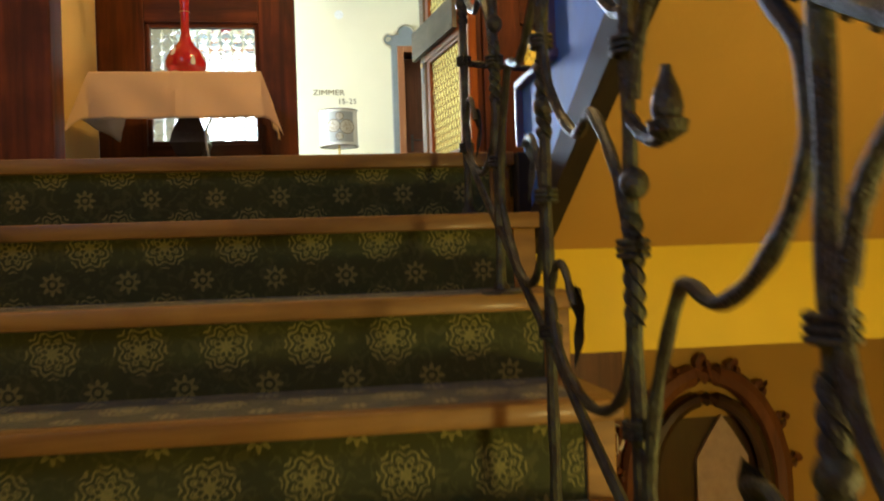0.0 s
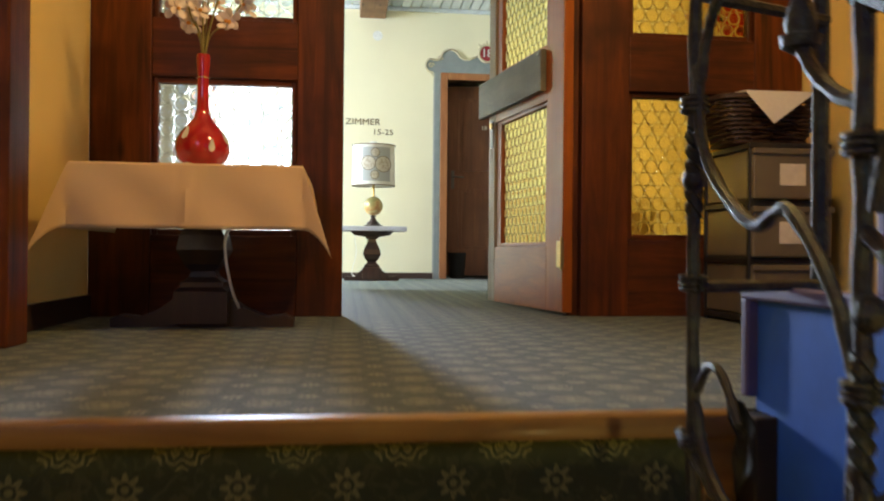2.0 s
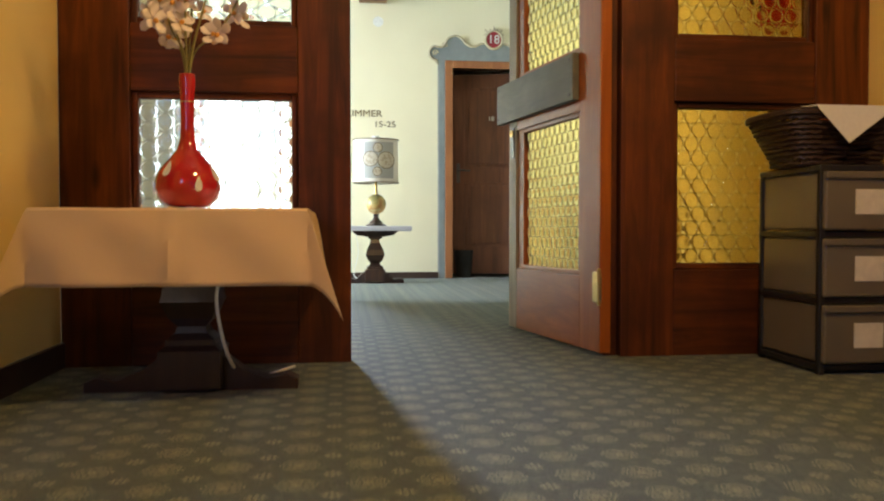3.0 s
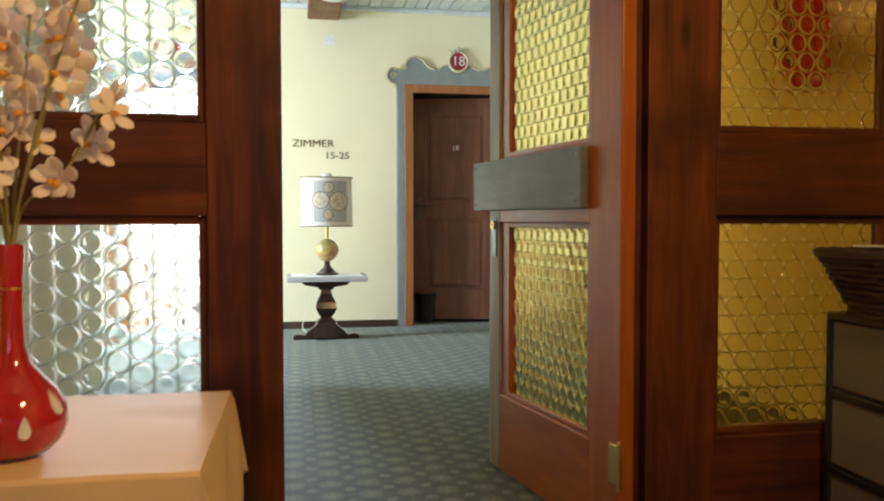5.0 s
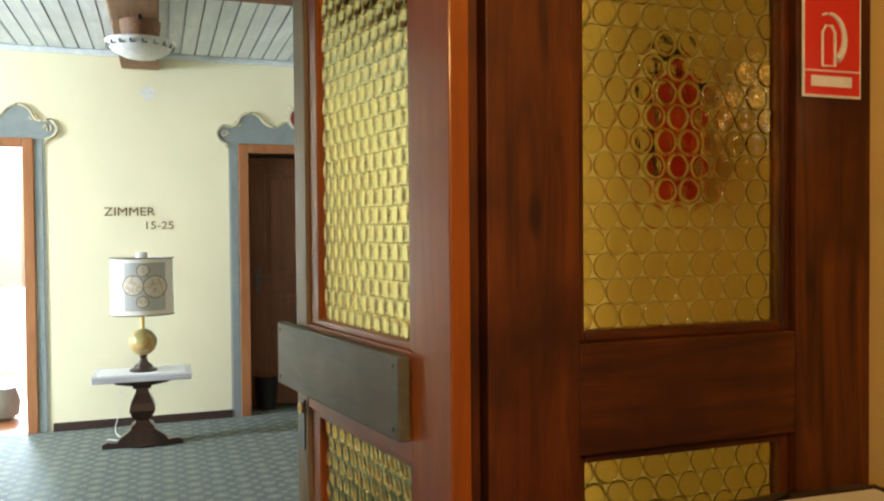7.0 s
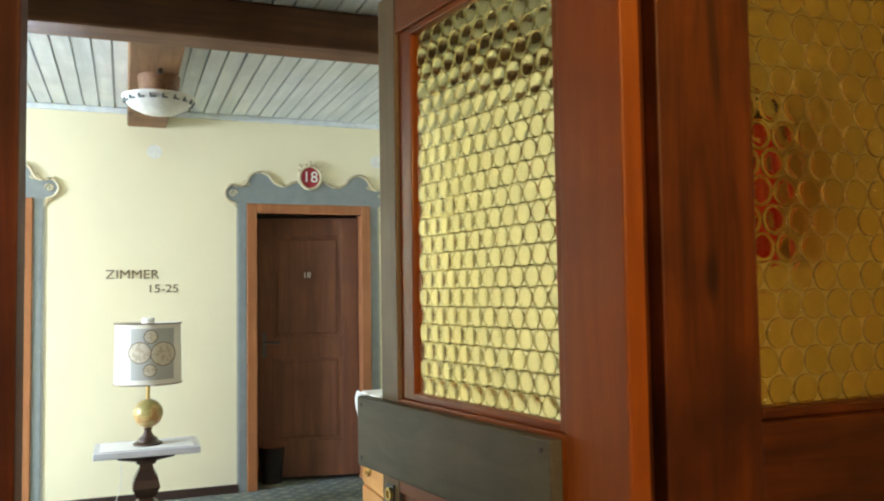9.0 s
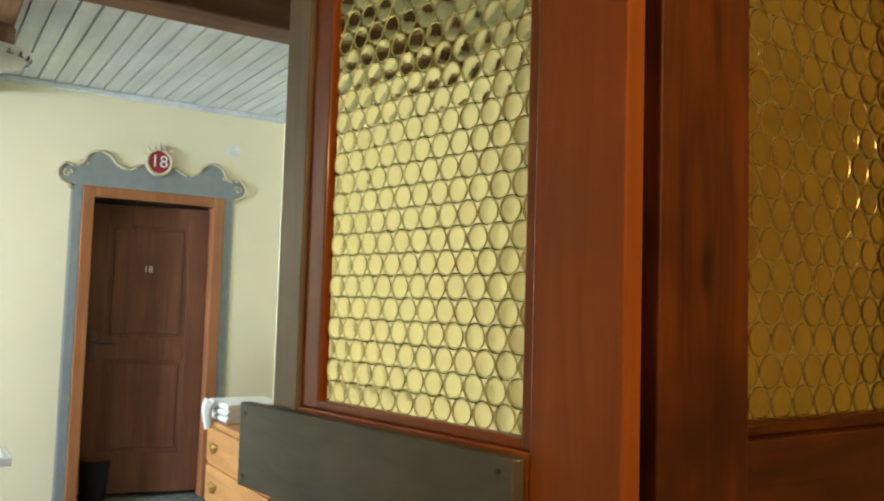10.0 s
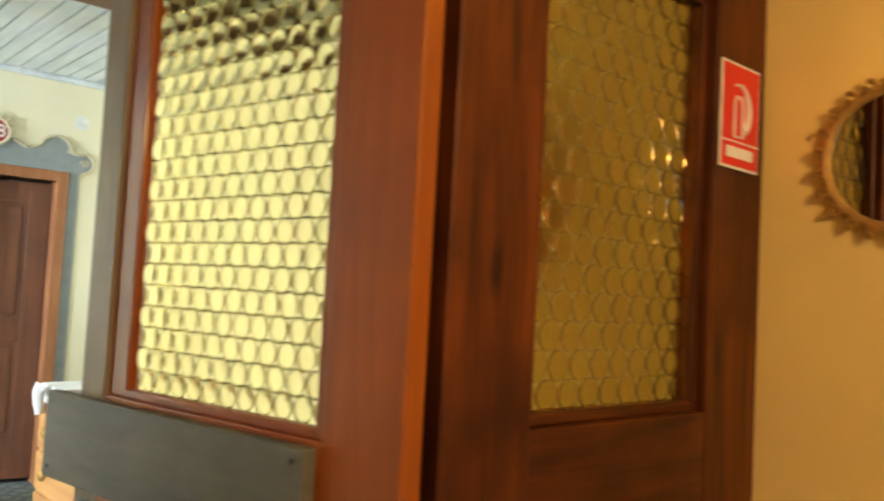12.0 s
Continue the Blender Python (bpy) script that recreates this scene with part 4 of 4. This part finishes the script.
def wall_mirror():
    m = thing("wall_mirror", "oval mirror in a carved gold frame", "mirror")
    x, cy, cz, a, b = 2.246, 4.012, 1.712, 0.128, 0.135
    pts = [(a * math.cos(2 * math.pi * k / 36), b * math.sin(2 * math.pi * k / 36)) for k in range(36)]
    part("mirror_glass", extrude_outline(pts, (x - 0.012, cy, cz), (0, 1, 0), (0, 0, 1), (0.012, 0, 0)), MIRROR, m)
    ring = [Vector((x - 0.012, cy + u * 1.08, cz + v * 1.08)) for u, v in pts]
    part("mirror_frame", tube(bmesh.new(), ring + ring[:1], 0.012, 8), GOLD, m, "carved gold frame", True)
    for k in range(22):
        q = 2 * math.pi * k / 22 + 0.1
        c = Vector((x - 0.02, cy + a * 1.16 * math.cos(q), cz + b * 1.16 * math.sin(q)))
        swirl = [c + Vector((0, 0.016 * (1 - i / 10) * math.cos(i * 0.7 + q), 0.016 * (1 - i / 10) * math.sin(i * 0.7 + q))) for i in range(9)]
        part("frame_scroll", tube(bmesh.new(), swirl, 0.006, 6), GOLD, m, "", True)


wall_mirror()


def landing_door():
    d = thing("door_4", "closed dark brown side door in a wooden frame", "door", "", "structure")
    part("door_frame", cuboid(2.222, 2.249, 3.62, 3.73, 0, 2.12, 0.006), RED_Z, d)
    part("door_frame", cuboid(2.222, 2.249, 2.70, 2.81, 0, 2.12, 0.006), RED_Z, d)
    part("door_frame", cuboid(2.222, 2.249, 2.81, 3.62, 2.02, 2.12, 0.006), RED_Z, d)
    part("door_leaf", cuboid(2.235, 2.249, 2.81, 3.62, 0.01, 2.02, 0.003), DOOR_Z, d)


landing_door()


def table_with_cloth():
    pedestal_table("console_table", "dark carved pedestal table under a cloth", -0.15, 3.88, 0.512, -0.47, 0.165, 3.60, 4.17, 0.03, DARK, 0.30, True)
    x0, x1, y0, y1, zt = -0.50, 0.192, 3.57, 4.20, 0.520
    over = 0.205
    bm = bmesh.new()
    nx, ny = 64, 60
    grid = []
    for j in range(ny + 1):
        row = []
        for i in range(nx + 1):
            u = x0 - over + (x1 - x0 + 2 * over) * i / nx
            v = y0 - over + (y1 - y0 + over + 0.012) * j / ny
            ex = max(x0 - u, u - x1, 0.0)
            ey = max(y0 - v, v - y1, 0.0)
            sx = -1 if u < x0 else 1
            sy = -1 if v < y0 else 1
            px, py = min(max(u, x0), x1), min(max(v, y0), y1)
            drop = math.hypot(ex, ey) if ex and ey else ex + ey
            lean = min(ex, ey)
            px += sx * (0.16 * ex + 0.28 * lean) * (1 if ex else 0)
            py += sy * (0.10 * ey + 0.28 * lean) * (1 if ey else 0)
            if u < x0:
                px = max(px, -0.64)
            wave = 0.006 * math.sin(u * 23 + v * 17) * min(1, drop / 0.1)
            if ey and not ex:
                py += wave
            if ex and not ey:
                px += wave
            ridge = 0.006 * math.exp(-((u + 0.155) / 0.006) ** 2)
            z = zt - 0.97 * drop + 0.0015 * noise.noise((u * 9, v * 9, 0))
            if drop < 0.004:
                z += ridge * 0.6
            elif ey and not ex:
                py += sy * ridge
            row.append(bm.verts.new((px, py, z)))
        grid.append(row)
    for j in range(ny):
        for i in range(nx):
            bm.faces.new((grid[j][i], grid[j][i + 1], grid[j + 1][i + 1], grid[j + 1][i]))
    cloth = solid("tablecloth", bm, CLOTH, "peach linen cloth with a pressed fold on the console table", "tablecloth", "", True)
    thick = cloth.modifiers.new("thickness", "SOLIDIFY")
    thick.thickness, thick.offset = 0.003, 1.0


table_with_cloth()


def vase_and_flowers():
    cx, cy, z = -0.135, 3.72, 0.524
    v = thing("vase", "glossy red long-necked vase with white petals", "vase")
    prof = [(0.045, 0.0), (0.060, 0.006), (0.078, 0.025), (0.087, 0.052), (0.084, 0.080), (0.070, 0.107), (0.048, 0.132), (0.029, 0.155), (0.020, 0.185), (0.018, 0.23), (0.019, 0.30), (0.0225, 0.345), (0.021, 0.36), (0.017, 0.358), (0.015, 0.30)]
    part("vase_body", lathe([(r, z + h) for r, h in prof], cx, cy, 40), REDGLAZE, v, "", True)
    ringp = [Vector((cx + 0.0198 * math.cos(k * math.pi / 12), cy + 0.0198 * math.sin(k * math.pi / 12), z + 0.285)) for k in range(25)]
    part("gold_line", tube(bmesh.new(), ringp, 0.0014, 5), GOLD, v, "", True)
    for a, h in ((-120, 0.095), (-62, 0.055), (-165, 0.045), (-20, 0.085)):
        outl = [(0.0, 0.026), (0.006, 0.014), (0.010, 0.0), (0.008, -0.010), (0.0, -0.014), (-0.008, -0.010), (-0.010, 0.0), (-0.006, 0.014)]
        r = 0.0865 if h < 0.07 else 0.080
        slope = -0.1 if h < 0.07 else 0.55
        ca, sa = math.cos(radians(a)), math.sin(radians(a))
        part("white_petal", extrude_outline(outl, (cx + r * ca, cy + r * sa, z + h), (-sa, ca, 0), (-slope * ca, -slope * sa, 1.0), (0.003 * ca, 0.003 * sa, 0)), PALE, v, "pale painted petal")
    f = thing("orchid_flowers", "pale artificial orchid stems in the red vase", "flowers")
    rnd = random.Random(4)
    pet = lathe([(0.002, -0.5), (0.30, -0.2), (0.42, 0.1), (0.30, 0.36), (0.02, 0.5)], 0, 0, 8)
    petal_data = finish(pet, True)
    petal_data.materials.append(PETAL)
    heart = finish(lathe([(0.1, -0.5), (0.45, -0.1), (0.35, 0.3), (0.05, 0.5)], 0, 0, 8), True)
    heart.materials.append(PETAL_HEART)
    tips = ((0.20, -0.04, 0.86), (0.13, 0.05, 0.80), (-0.12, -0.03, 0.78), (-0.17, 0.06, 0.70), (0.03, -0.08, 0.74), (0.24, 0.02, 0.68), (0.05, 0.06, 0.88), (-0.07, -0.06, 0.66))
    for dx, dy, h in tips:
        dx, h = dx * 0.72 - 0.01, 0.37 + (h - 0.40) * 0.92
        path = spline([(cx, cy, z + 0.30), (cx + dx * 0.12, cy + dy * 0.2, z + 0.42), (cx + dx * 0.55, cy + dy * 0.7, z + h * 0.78), (cx + dx, cy + dy, z + h)], 8)
        part("stem", tube(bmesh.new(), path, 0.0028, 6), STEM, f, "", True)
        for q in range(6):
            c = path[len(path) - 1 - q * 2] + Vector((rnd.uniform(-0.035, 0.035), rnd.uniform(-0.04, 0.02), rnd.uniform(-0.02, 0.015)))
            if c.x > -0.01 + 0.17 or c.z > 1.45:
                c.x = min(c.x, 0.10)
            face = Euler((radians(rnd.uniform(60, 120)), 0, radians(rnd.uniform(-60, 60)))).to_matrix().to_4x4()
            for k in range(5):
                a = 72 * k + rnd.uniform(-9, 9)
                size = rnd.uniform(0.036, 0.047)
                m = Matrix.Translation(c) @ face @ pose(0, 0, 0, 0, 0, a) @ pose(0, size * 0.52, 0, -90 + rnd.uniform(8, 30), 0, 0) @ Matrix.Diagonal((size * 0.75, size * 0.16, size, 1))
                p = new("petal", petal_data)
                p.parent = f
                p.matrix_basis = m
            p = new("flower_heart", heart)
            p.parent = f
            p.matrix_basis = Matrix.Translation(c) @ face @ pose(0, -0.008, 0.008, 30) @ Matrix.Diagonal((0.014, 0.014, 0.02, 1))


vase_and_flowers()


def drawer_tower():
    d = thing("drawer_tower", "black-framed tower of three frosted plastic drawers", "cabinet")
    x0, x1, y0, y1, h = 1.785, 2.11, 3.86, 4.24, 0.672
    t = 0.022
    for x in (x0, x1 - t):
        for y in (y0, y1 - t):
            part("post", cuboid(x, x + t, y, y + t, 0, h - t, 0.004), BLACK, d)
    for z in (0.012, 0.226, 0.438, h - t):
        part("shelf_frame", cuboid(x0, x1, y0 + 0.001, y1 - 0.001, z, z + t, 0.004), BLACK, d)
    for k in range(3):
        za, zb = 0.037 + k * 0.213, 0.223 + k * 0.213
        dr = part("drawer", cuboid(x0 + 0.008, x1 - 0.008, y0 - 0.016, y1 - 0.01, za, zb, 0.008), CLEARDRAWER, d, "frosted see-through plastic drawer")
        part("drawer_lip", cuboid(x0 + 0.004, x1 - 0.004, y0 - 0.026, y0 - 0.012, zb - 0.022, zb, 0.004), CLEARDRAWER, dr)
        part("tag", cuboid(x0 + 0.11, x0 + 0.21, y0 - 0.0185, y0 - 0.015, za + 0.05, za + 0.13, 0.001), PAPER, dr, "pale paper tag")
    b = thing("basket", "dark wicker basket with a white napkin", "basket")
    bx, by = 1.90, 4.02
    for k in range(11):
        f = k / 10
        zz = h + 0.012 + 0.155 * f
        a, c = 0.145 + 0.075 * f, 0.10 + 0.06 * f
        loop = []
        for i in range(41):
            q = 2 * math.pi * i / 40
            n_ = 0.35
            ca, sa = math.cos(q), math.sin(q)
            loop.append(Vector((bx + a * math.copysign(abs(ca) ** n_, ca) + 0.003 * math.sin(i * 5 + k * 3), by + c * math.copysign(abs(sa) ** n_, sa), zz + 0.003 * math.sin(i * 3.1 + k * 2))))
        part("wicker_strand", tube(bmesh.new(), loop, 0.0085 if k < 10 else 0.013, 6), WICKER, b, "", True)
    part("basket_floor", cuboid(bx - 0.145, bx + 0.145, by - 0.10, by + 0.10, h + 0.002, h + 0.015, 0.003), WICKER, b)
    nap = bmesh.new()
    za = h + 0.186
    pts = [(bx - 0.15, by - 0.11, za + 0.004), (bx + 0.15, by - 0.12, za + 0.006), (bx + 0.17, by + 0.10, za), (bx - 0.12, by + 0.11, za), (bx - 0.14, by - 0.176, za), (bx + 0.13, by - 0.178, za), (bx - 0.03, by - 0.180, za - 0.12)]
    vs = [nap.verts.new(p) for p in pts]
    for fce in ((0, 1, 2, 3), (0, 4, 5, 1), (4, 6, 5)):
        nap.faces.new([vs[i] for i in fce])
    n = solid("napkin", nap, TOWEL, "white napkin draped over the wicker basket", "napkin", "")
    mod = n.modifiers.new("thickness", "SOLIDIFY")
    mod.thickness = 0.004


drawer_tower()


def landing_lamp():
    l = thing("pendant_lamp", "opal glass pendant lamp above the stairs", "lamp")
    part("lamp_cord", lathe([(0.004, 2.34), (0.004, 2.70)], 1.0, 2.55, 8), BLACK, l)
    part("lamp_cap", lathe([(0.06, 2.28), (0.02, 2.35)], 1.0, 2.55, 20), BRASS, l, "", True)
    part("lamp_shade", lathe([(0.15, 2.20), (0.12, 2.26), (0.06, 2.28)], 1.0, 2.55, 28), PALE, l, "", True)


landing_lamp()
loop = spline([(-0.06, 3.98, 0.48), (-0.05, 3.80, 0.36), (-0.065, 3.74, 0.27), (-0.04, 3.80, 0.10), (0.0, 4.0, 0.008), (0.12, 4.20, 0.006)], 8)
solid("power_cord", tube(bmesh.new(), loop, 0.005, 6), PALE, "white cord hanging below the console table", "cord", "", True)


# ---- wrought-iron railing ----
RX = 0.81
SLOPE = 0.18 / 0.265
BAY = 0.375


def nose(y):
    return (y - 2.28) * SLOPE


def railing():
    """Uprights every bay; falling and rising S-bars take turns between them, with arches, loops, leaves and buds."""
    r = thing("stair_railing", "wrought-iron stair railing with scrolls, leaves and buds", "railing")
    LAST = 5

    def P(s, h):
        y = 2.14 - BAY * s
        return Vector((RX, y, nose(y) + 0.055 * s + h))

    def bar(name, pts, radius, label="", n=7):
        path = spline([P(s, h) for s, h in pts], n)
        return part(name, tube(bmesh.new(), path, lambda f: radius * (1 + 0.09 * math.sin(f * 61) + 0.05 * math.sin(f * 23)), 8), IRON, r, label, True)

    part("bottom_rail", tube(bmesh.new(), [P(-0.12 + 0.25 * k, 0.070 + 0.003 * math.sin(k * 1.7)) for k in range(22)], 0.0085, 8), IRON, r, "", True)
    part("handrail", tube(bmesh.new(), [P(-0.1 + 0.25 * k, 0.80) for k in range(22)], 0.013, 8), IRON, r, "hammered iron handrail", True)
    bead = finish(lathe([(0.002, -0.006), (0.0065, -0.002), (0.0065, 0.002), (0.002, 0.006)], 0, 0, 6))
    bead.materials.append(IRON)
    for k in range(64):
        q = new("rail_bead", bead)
        q.parent = r
        q.matrix_basis = Matrix.Translation(P(0.08 * k, 0.788))

    def collar(s, h, rad=0.0165):
        c = P(s, h)
        for dz in (-0.008, 0.0, 0.008):
            ring = [c + Vector((rad * math.cos(a), rad * 1.1 * math.sin(a), dz)) for a in [2 * math.pi * i / 14 for i in range(15)]]
            part("collar", tube(bmesh.new(), ring, 0.0038, 6), IRON, r, "", True)

    def knob(s, h):
        c = P(s, h)
        prof = [(0.017 * math.sin(a), -0.019 * math.cos(a)) for a in [0.2 + k * (math.pi - 0.4) / 8 for k in range(9)]]
        part("knob", lathe([(a, c.z + b) for a, b in prof], c.x, c.y, 14), IRON, r, "forged round knob", True)

    def bud(s, h, d):
        """A short arm that curls up and ends in a closed bud."""
        arm = bar("bud_arm", [(s, h - 0.005), (s + d * 0.10, h - 0.012), (s + d * 0.22, h - 0.002), (s + d * 0.29, h + 0.022)], 0.0085, n=5)
        c = P(s + d * 0.29, h + 0.018)
        prof = [(0.006, 0), (0.014, 0.008), (0.017, 0.024), (0.014, 0.040), (0.007, 0.058), (0.005, 0.068)]
        part("bud", lathe([(a, c.z + b) for a, b in prof], c.x, c.y, 12), IRON, arm, "forged flower bud", True)
        part("bud_cup", lathe([(0.004, c.z - 0.012), (0.020, c.z - 0.002), (0.022, c.z + 0.010), (0.016, c.z + 0.012)], c.x, c.y, 10), IRON, arm, "", True)

    def leaf_(s, h, d):
        """An arm that rises, bends over and carries a lobed hanging leaf, cupped across its width."""
        arm = bar("leaf_stem", [(s, h), (s + d * 0.09, h + 0.055), (s + d * 0.20, h + 0.070), (s + d * 0.32, h + 0.040)], 0.0065, n=5)
        top = P(s + d * 0.29, h + 0.060)
        outline = [(0.0, 0.012), (0.10, 0.022), (0.20, 0.033), (0.30, 0.036), (0.40, 0.024), (0.46, 0.015), (0.54, 0.019), (0.66, 0.027), (0.76, 0.024), (0.86, 0.013), (1.0, 0.003)]
        bm = bmesh.new()
        rows = []
        for f, w in outline:
            rows.append([bm.verts.new(top + Vector((0.014 * (1 - abs(q)) * (1 - f) + 0.010 * math.sin(f * 3.0), w * q, -0.118 * f + 0.010 * q * q))) for q in (-1, -0.6, 0, 0.6, 1)])
        for a, b in zip(rows, rows[1:]):
            for i in range(4):
                bm.faces.new((a[i], a[i + 1], b[i + 1], b[i]))
        bmesh.ops.solidify(bm, geom=list(bm.faces), thickness=0.006)
        part("hanging_leaf", bm, IRON, arm, "forged hanging leaf", True)

    for k in range(LAST + 1):
        odd = k % 2
        y = 2.14 - BAY * k
        foot = -0.18 * (math.floor((2.28 - y) / 0.265) + 1)
        topz = P(k, 0.80).z
        n = 44
        path = [Vector((RX, y + 0.0015 * math.sin(i * 0.9), foot + (topz - foot) * i / n)) for i in range(n + 1)]
        part("baluster", tube(bmesh.new(), path, lambda f: 0.0098 + 0.0008 * math.sin(f * 47), 8), IRON, r, "hammered iron upright", True)
        lo = 0.33 if odd else 0.40
        part("twist", tube(bmesh.new(), [P(k, lo) + Vector((0, 0, 0.13 * i / 24)) for i in range(25)], 0.0135, 4, True, 0.42), IRON, r, "twisted length of the upright")
        part("base_plate", lathe([(0.045, foot), (0.042, foot + 0.006), (0.018, foot + 0.010), (0.014, foot + 0.022)], RX, y, 12), IRON, r, "", True)
        if odd:
            knob(k + 0.03, 0.50)
            collar(k, 0.42), collar(k, 0.21), collar(k, 0.655)
            bud(k, 0.58, 1), bud(k, 0.70, -1)
        else:
            knob(k, 0.455)
            collar(k, 0.56), collar(k, 0.31), collar(k, 0.09)
            leaf_(k + 0.04, 0.17, 1)
            if k:
                leaf_(k - 0.04, 0.30, -1)
        if k == LAST:
            break
        if odd:
            bar("scroll_bar", [(k + 0.05, 0.13), (k + 0.11, 0.24), (k + 0.19, 0.33), (k + 0.32, 0.435), (k + 0.40, 0.462), (k + 0.54, 0.475), (k + 0.72, 0.535), (k + 0.88, 0.62), (k + 0.95, 0.69), (k + 0.93, 0.75), (k + 0.78, 0.785)], 0.0082, "S-shaped iron scroll")
            bar("bow_bar", [(k + 0.05, 0.20), (k + 0.12, 0.13), (k + 0.42, 0.078), (k + 0.70, 0.105), (k + 0.90, 0.20), (k + 0.97, 0.31)], 0.0078, "curved iron loop")
        else:
            bar("scroll_bar", [(k + 0.03, 0.62), (k + 0.05, 0.53), (k + 0.18, 0.484), (k + 0.44, 0.474), (k + 0.60, 0.520), (k + 0.68, 0.530), (k + 0.84, 0.50), (k + 0.95, 0.45), (k + 1.01, 0.36)], 0.0082, "S-shaped iron scroll")
            bar("bow_bar", [(k + 0.98, 0.42), (k + 0.96, 0.30), (k + 0.85, 0.205), (k + 0.58, 0.12), (k + 0.28, 0.085), (k + 0.10, 0.10), (k + 0.03, 0.15)], 0.0078, "curved iron loop")
        bar("arch_bar", [(k + 0.05, 0.60), (k + 0.10, 0.67), (k + 0.22, 0.74), (k + 0.42, 0.782)], 0.0080, "curved iron arch")


railing()


def landing_rail():
    """Short level rail across the gap between the flights, with the upper flight's first upright."""
    r = thing("landing_rail", "short wrought-iron rail between the two flights", "railing")
    for z in (0.21, 0.62):
        part("cross_bar", tube(bmesh.new(), [Vector((0.81 + 0.0315 * k, 2.14 + 0.011 * k, z)) for k in range(9)], 0.009, 6), IRON, r, "", True)
    for k in range(4):
        y = 2.24 - 0.338 * k
        z0 = 0.183 * (k + 1)
        n = 30
        part("baluster", tube(bmesh.new(), [Vector((1.06, y, z0 + 0.85 * i / n)) for i in range(n + 1)], 0.013, 8), IRON, r, "", True)
    part("handrail", tube(bmesh.new(), [Vector((1.06, 2.24 - 0.1 * i, 1.033 + 0.054 * i)) for i in range(12)], 0.018, 8), IRON, r, "", True)


landing_rail()


# ---- lower hall, seen past the railing ----
def arch_mirror():
    m = thing("arched_mirror", "dark carved wooden arch with pale door panels", "mirror")
    cx, y, zs = 1.93, 3.245, -1.25
    for rr, d, mat, nm in ((0.37, 0.035, DOOR_Z, "carved_arch"), (0.29, 0.05, DARK, "inner_arch")):
        arc = [Vector((cx + rr * math.cos(a) * 0.86, y - d, zs + rr * 1.25 * math.sin(a))) for a in [math.pi * k / 20 for k in range(21)]]
        arc = [Vector((arc[0].x, y - d, -2.39))] + arc + [Vector((arc[-1].x, y - d, -2.39))]
        part(nm, tube(bmesh.new(), arc, 0.045 if rr > 0.3 else 0.03, 8), mat, m, "", True)
    for k in range(9):
        a = math.pi * (k + 0.5) / 9
        c = Vector((cx + 0.42 * math.cos(a) * 0.88, y - 0.04, zs + 0.41 * 1.22 * math.sin(a)))
        sw = [c + Vector((0.035 * (1 - i / 12) * math.cos(i * 0.6 + a), 0, 0.035 * (1 - i / 12) * math.sin(i * 0.6 + a))) for i in range(11)]
        part("carved_scroll", tube(bmesh.new(), sw, 0.016, 6), DOOR_Z, m, "", True)
    gothic = [(-0.11, -1.1), (-0.11, 0.12), (-0.05, 0.22), (0.0, 0.29), (0.05, 0.22), (0.11, 0.12), (0.11, -1.1)]
    part("pale_panel", extrude_outline(gothic, (cx + 0.07, y - 0.03, zs), (1, 0, 0), (0, 0, 1), (0, 0.02, 0)), FLESH, m, "pale pointed panel")
    part("back_board", cuboid(cx - 0.29, cx + 0.29, y - 0.008, y, -2.39, zs + 0.28, 0), DARK, m)


arch_mirror()
sign("safety_sign", 1.50, -1.14, 0.12, 0.16, 3.243, "red safety sign on the lower hall wall")
solid("wall_lower_panel", cuboid(0.97, 1.60, 3.235, 3.25, -2.4, -0.56, 0.003), DOOR_Z, "dark brown wooden panelling in the lower hall", "wall")
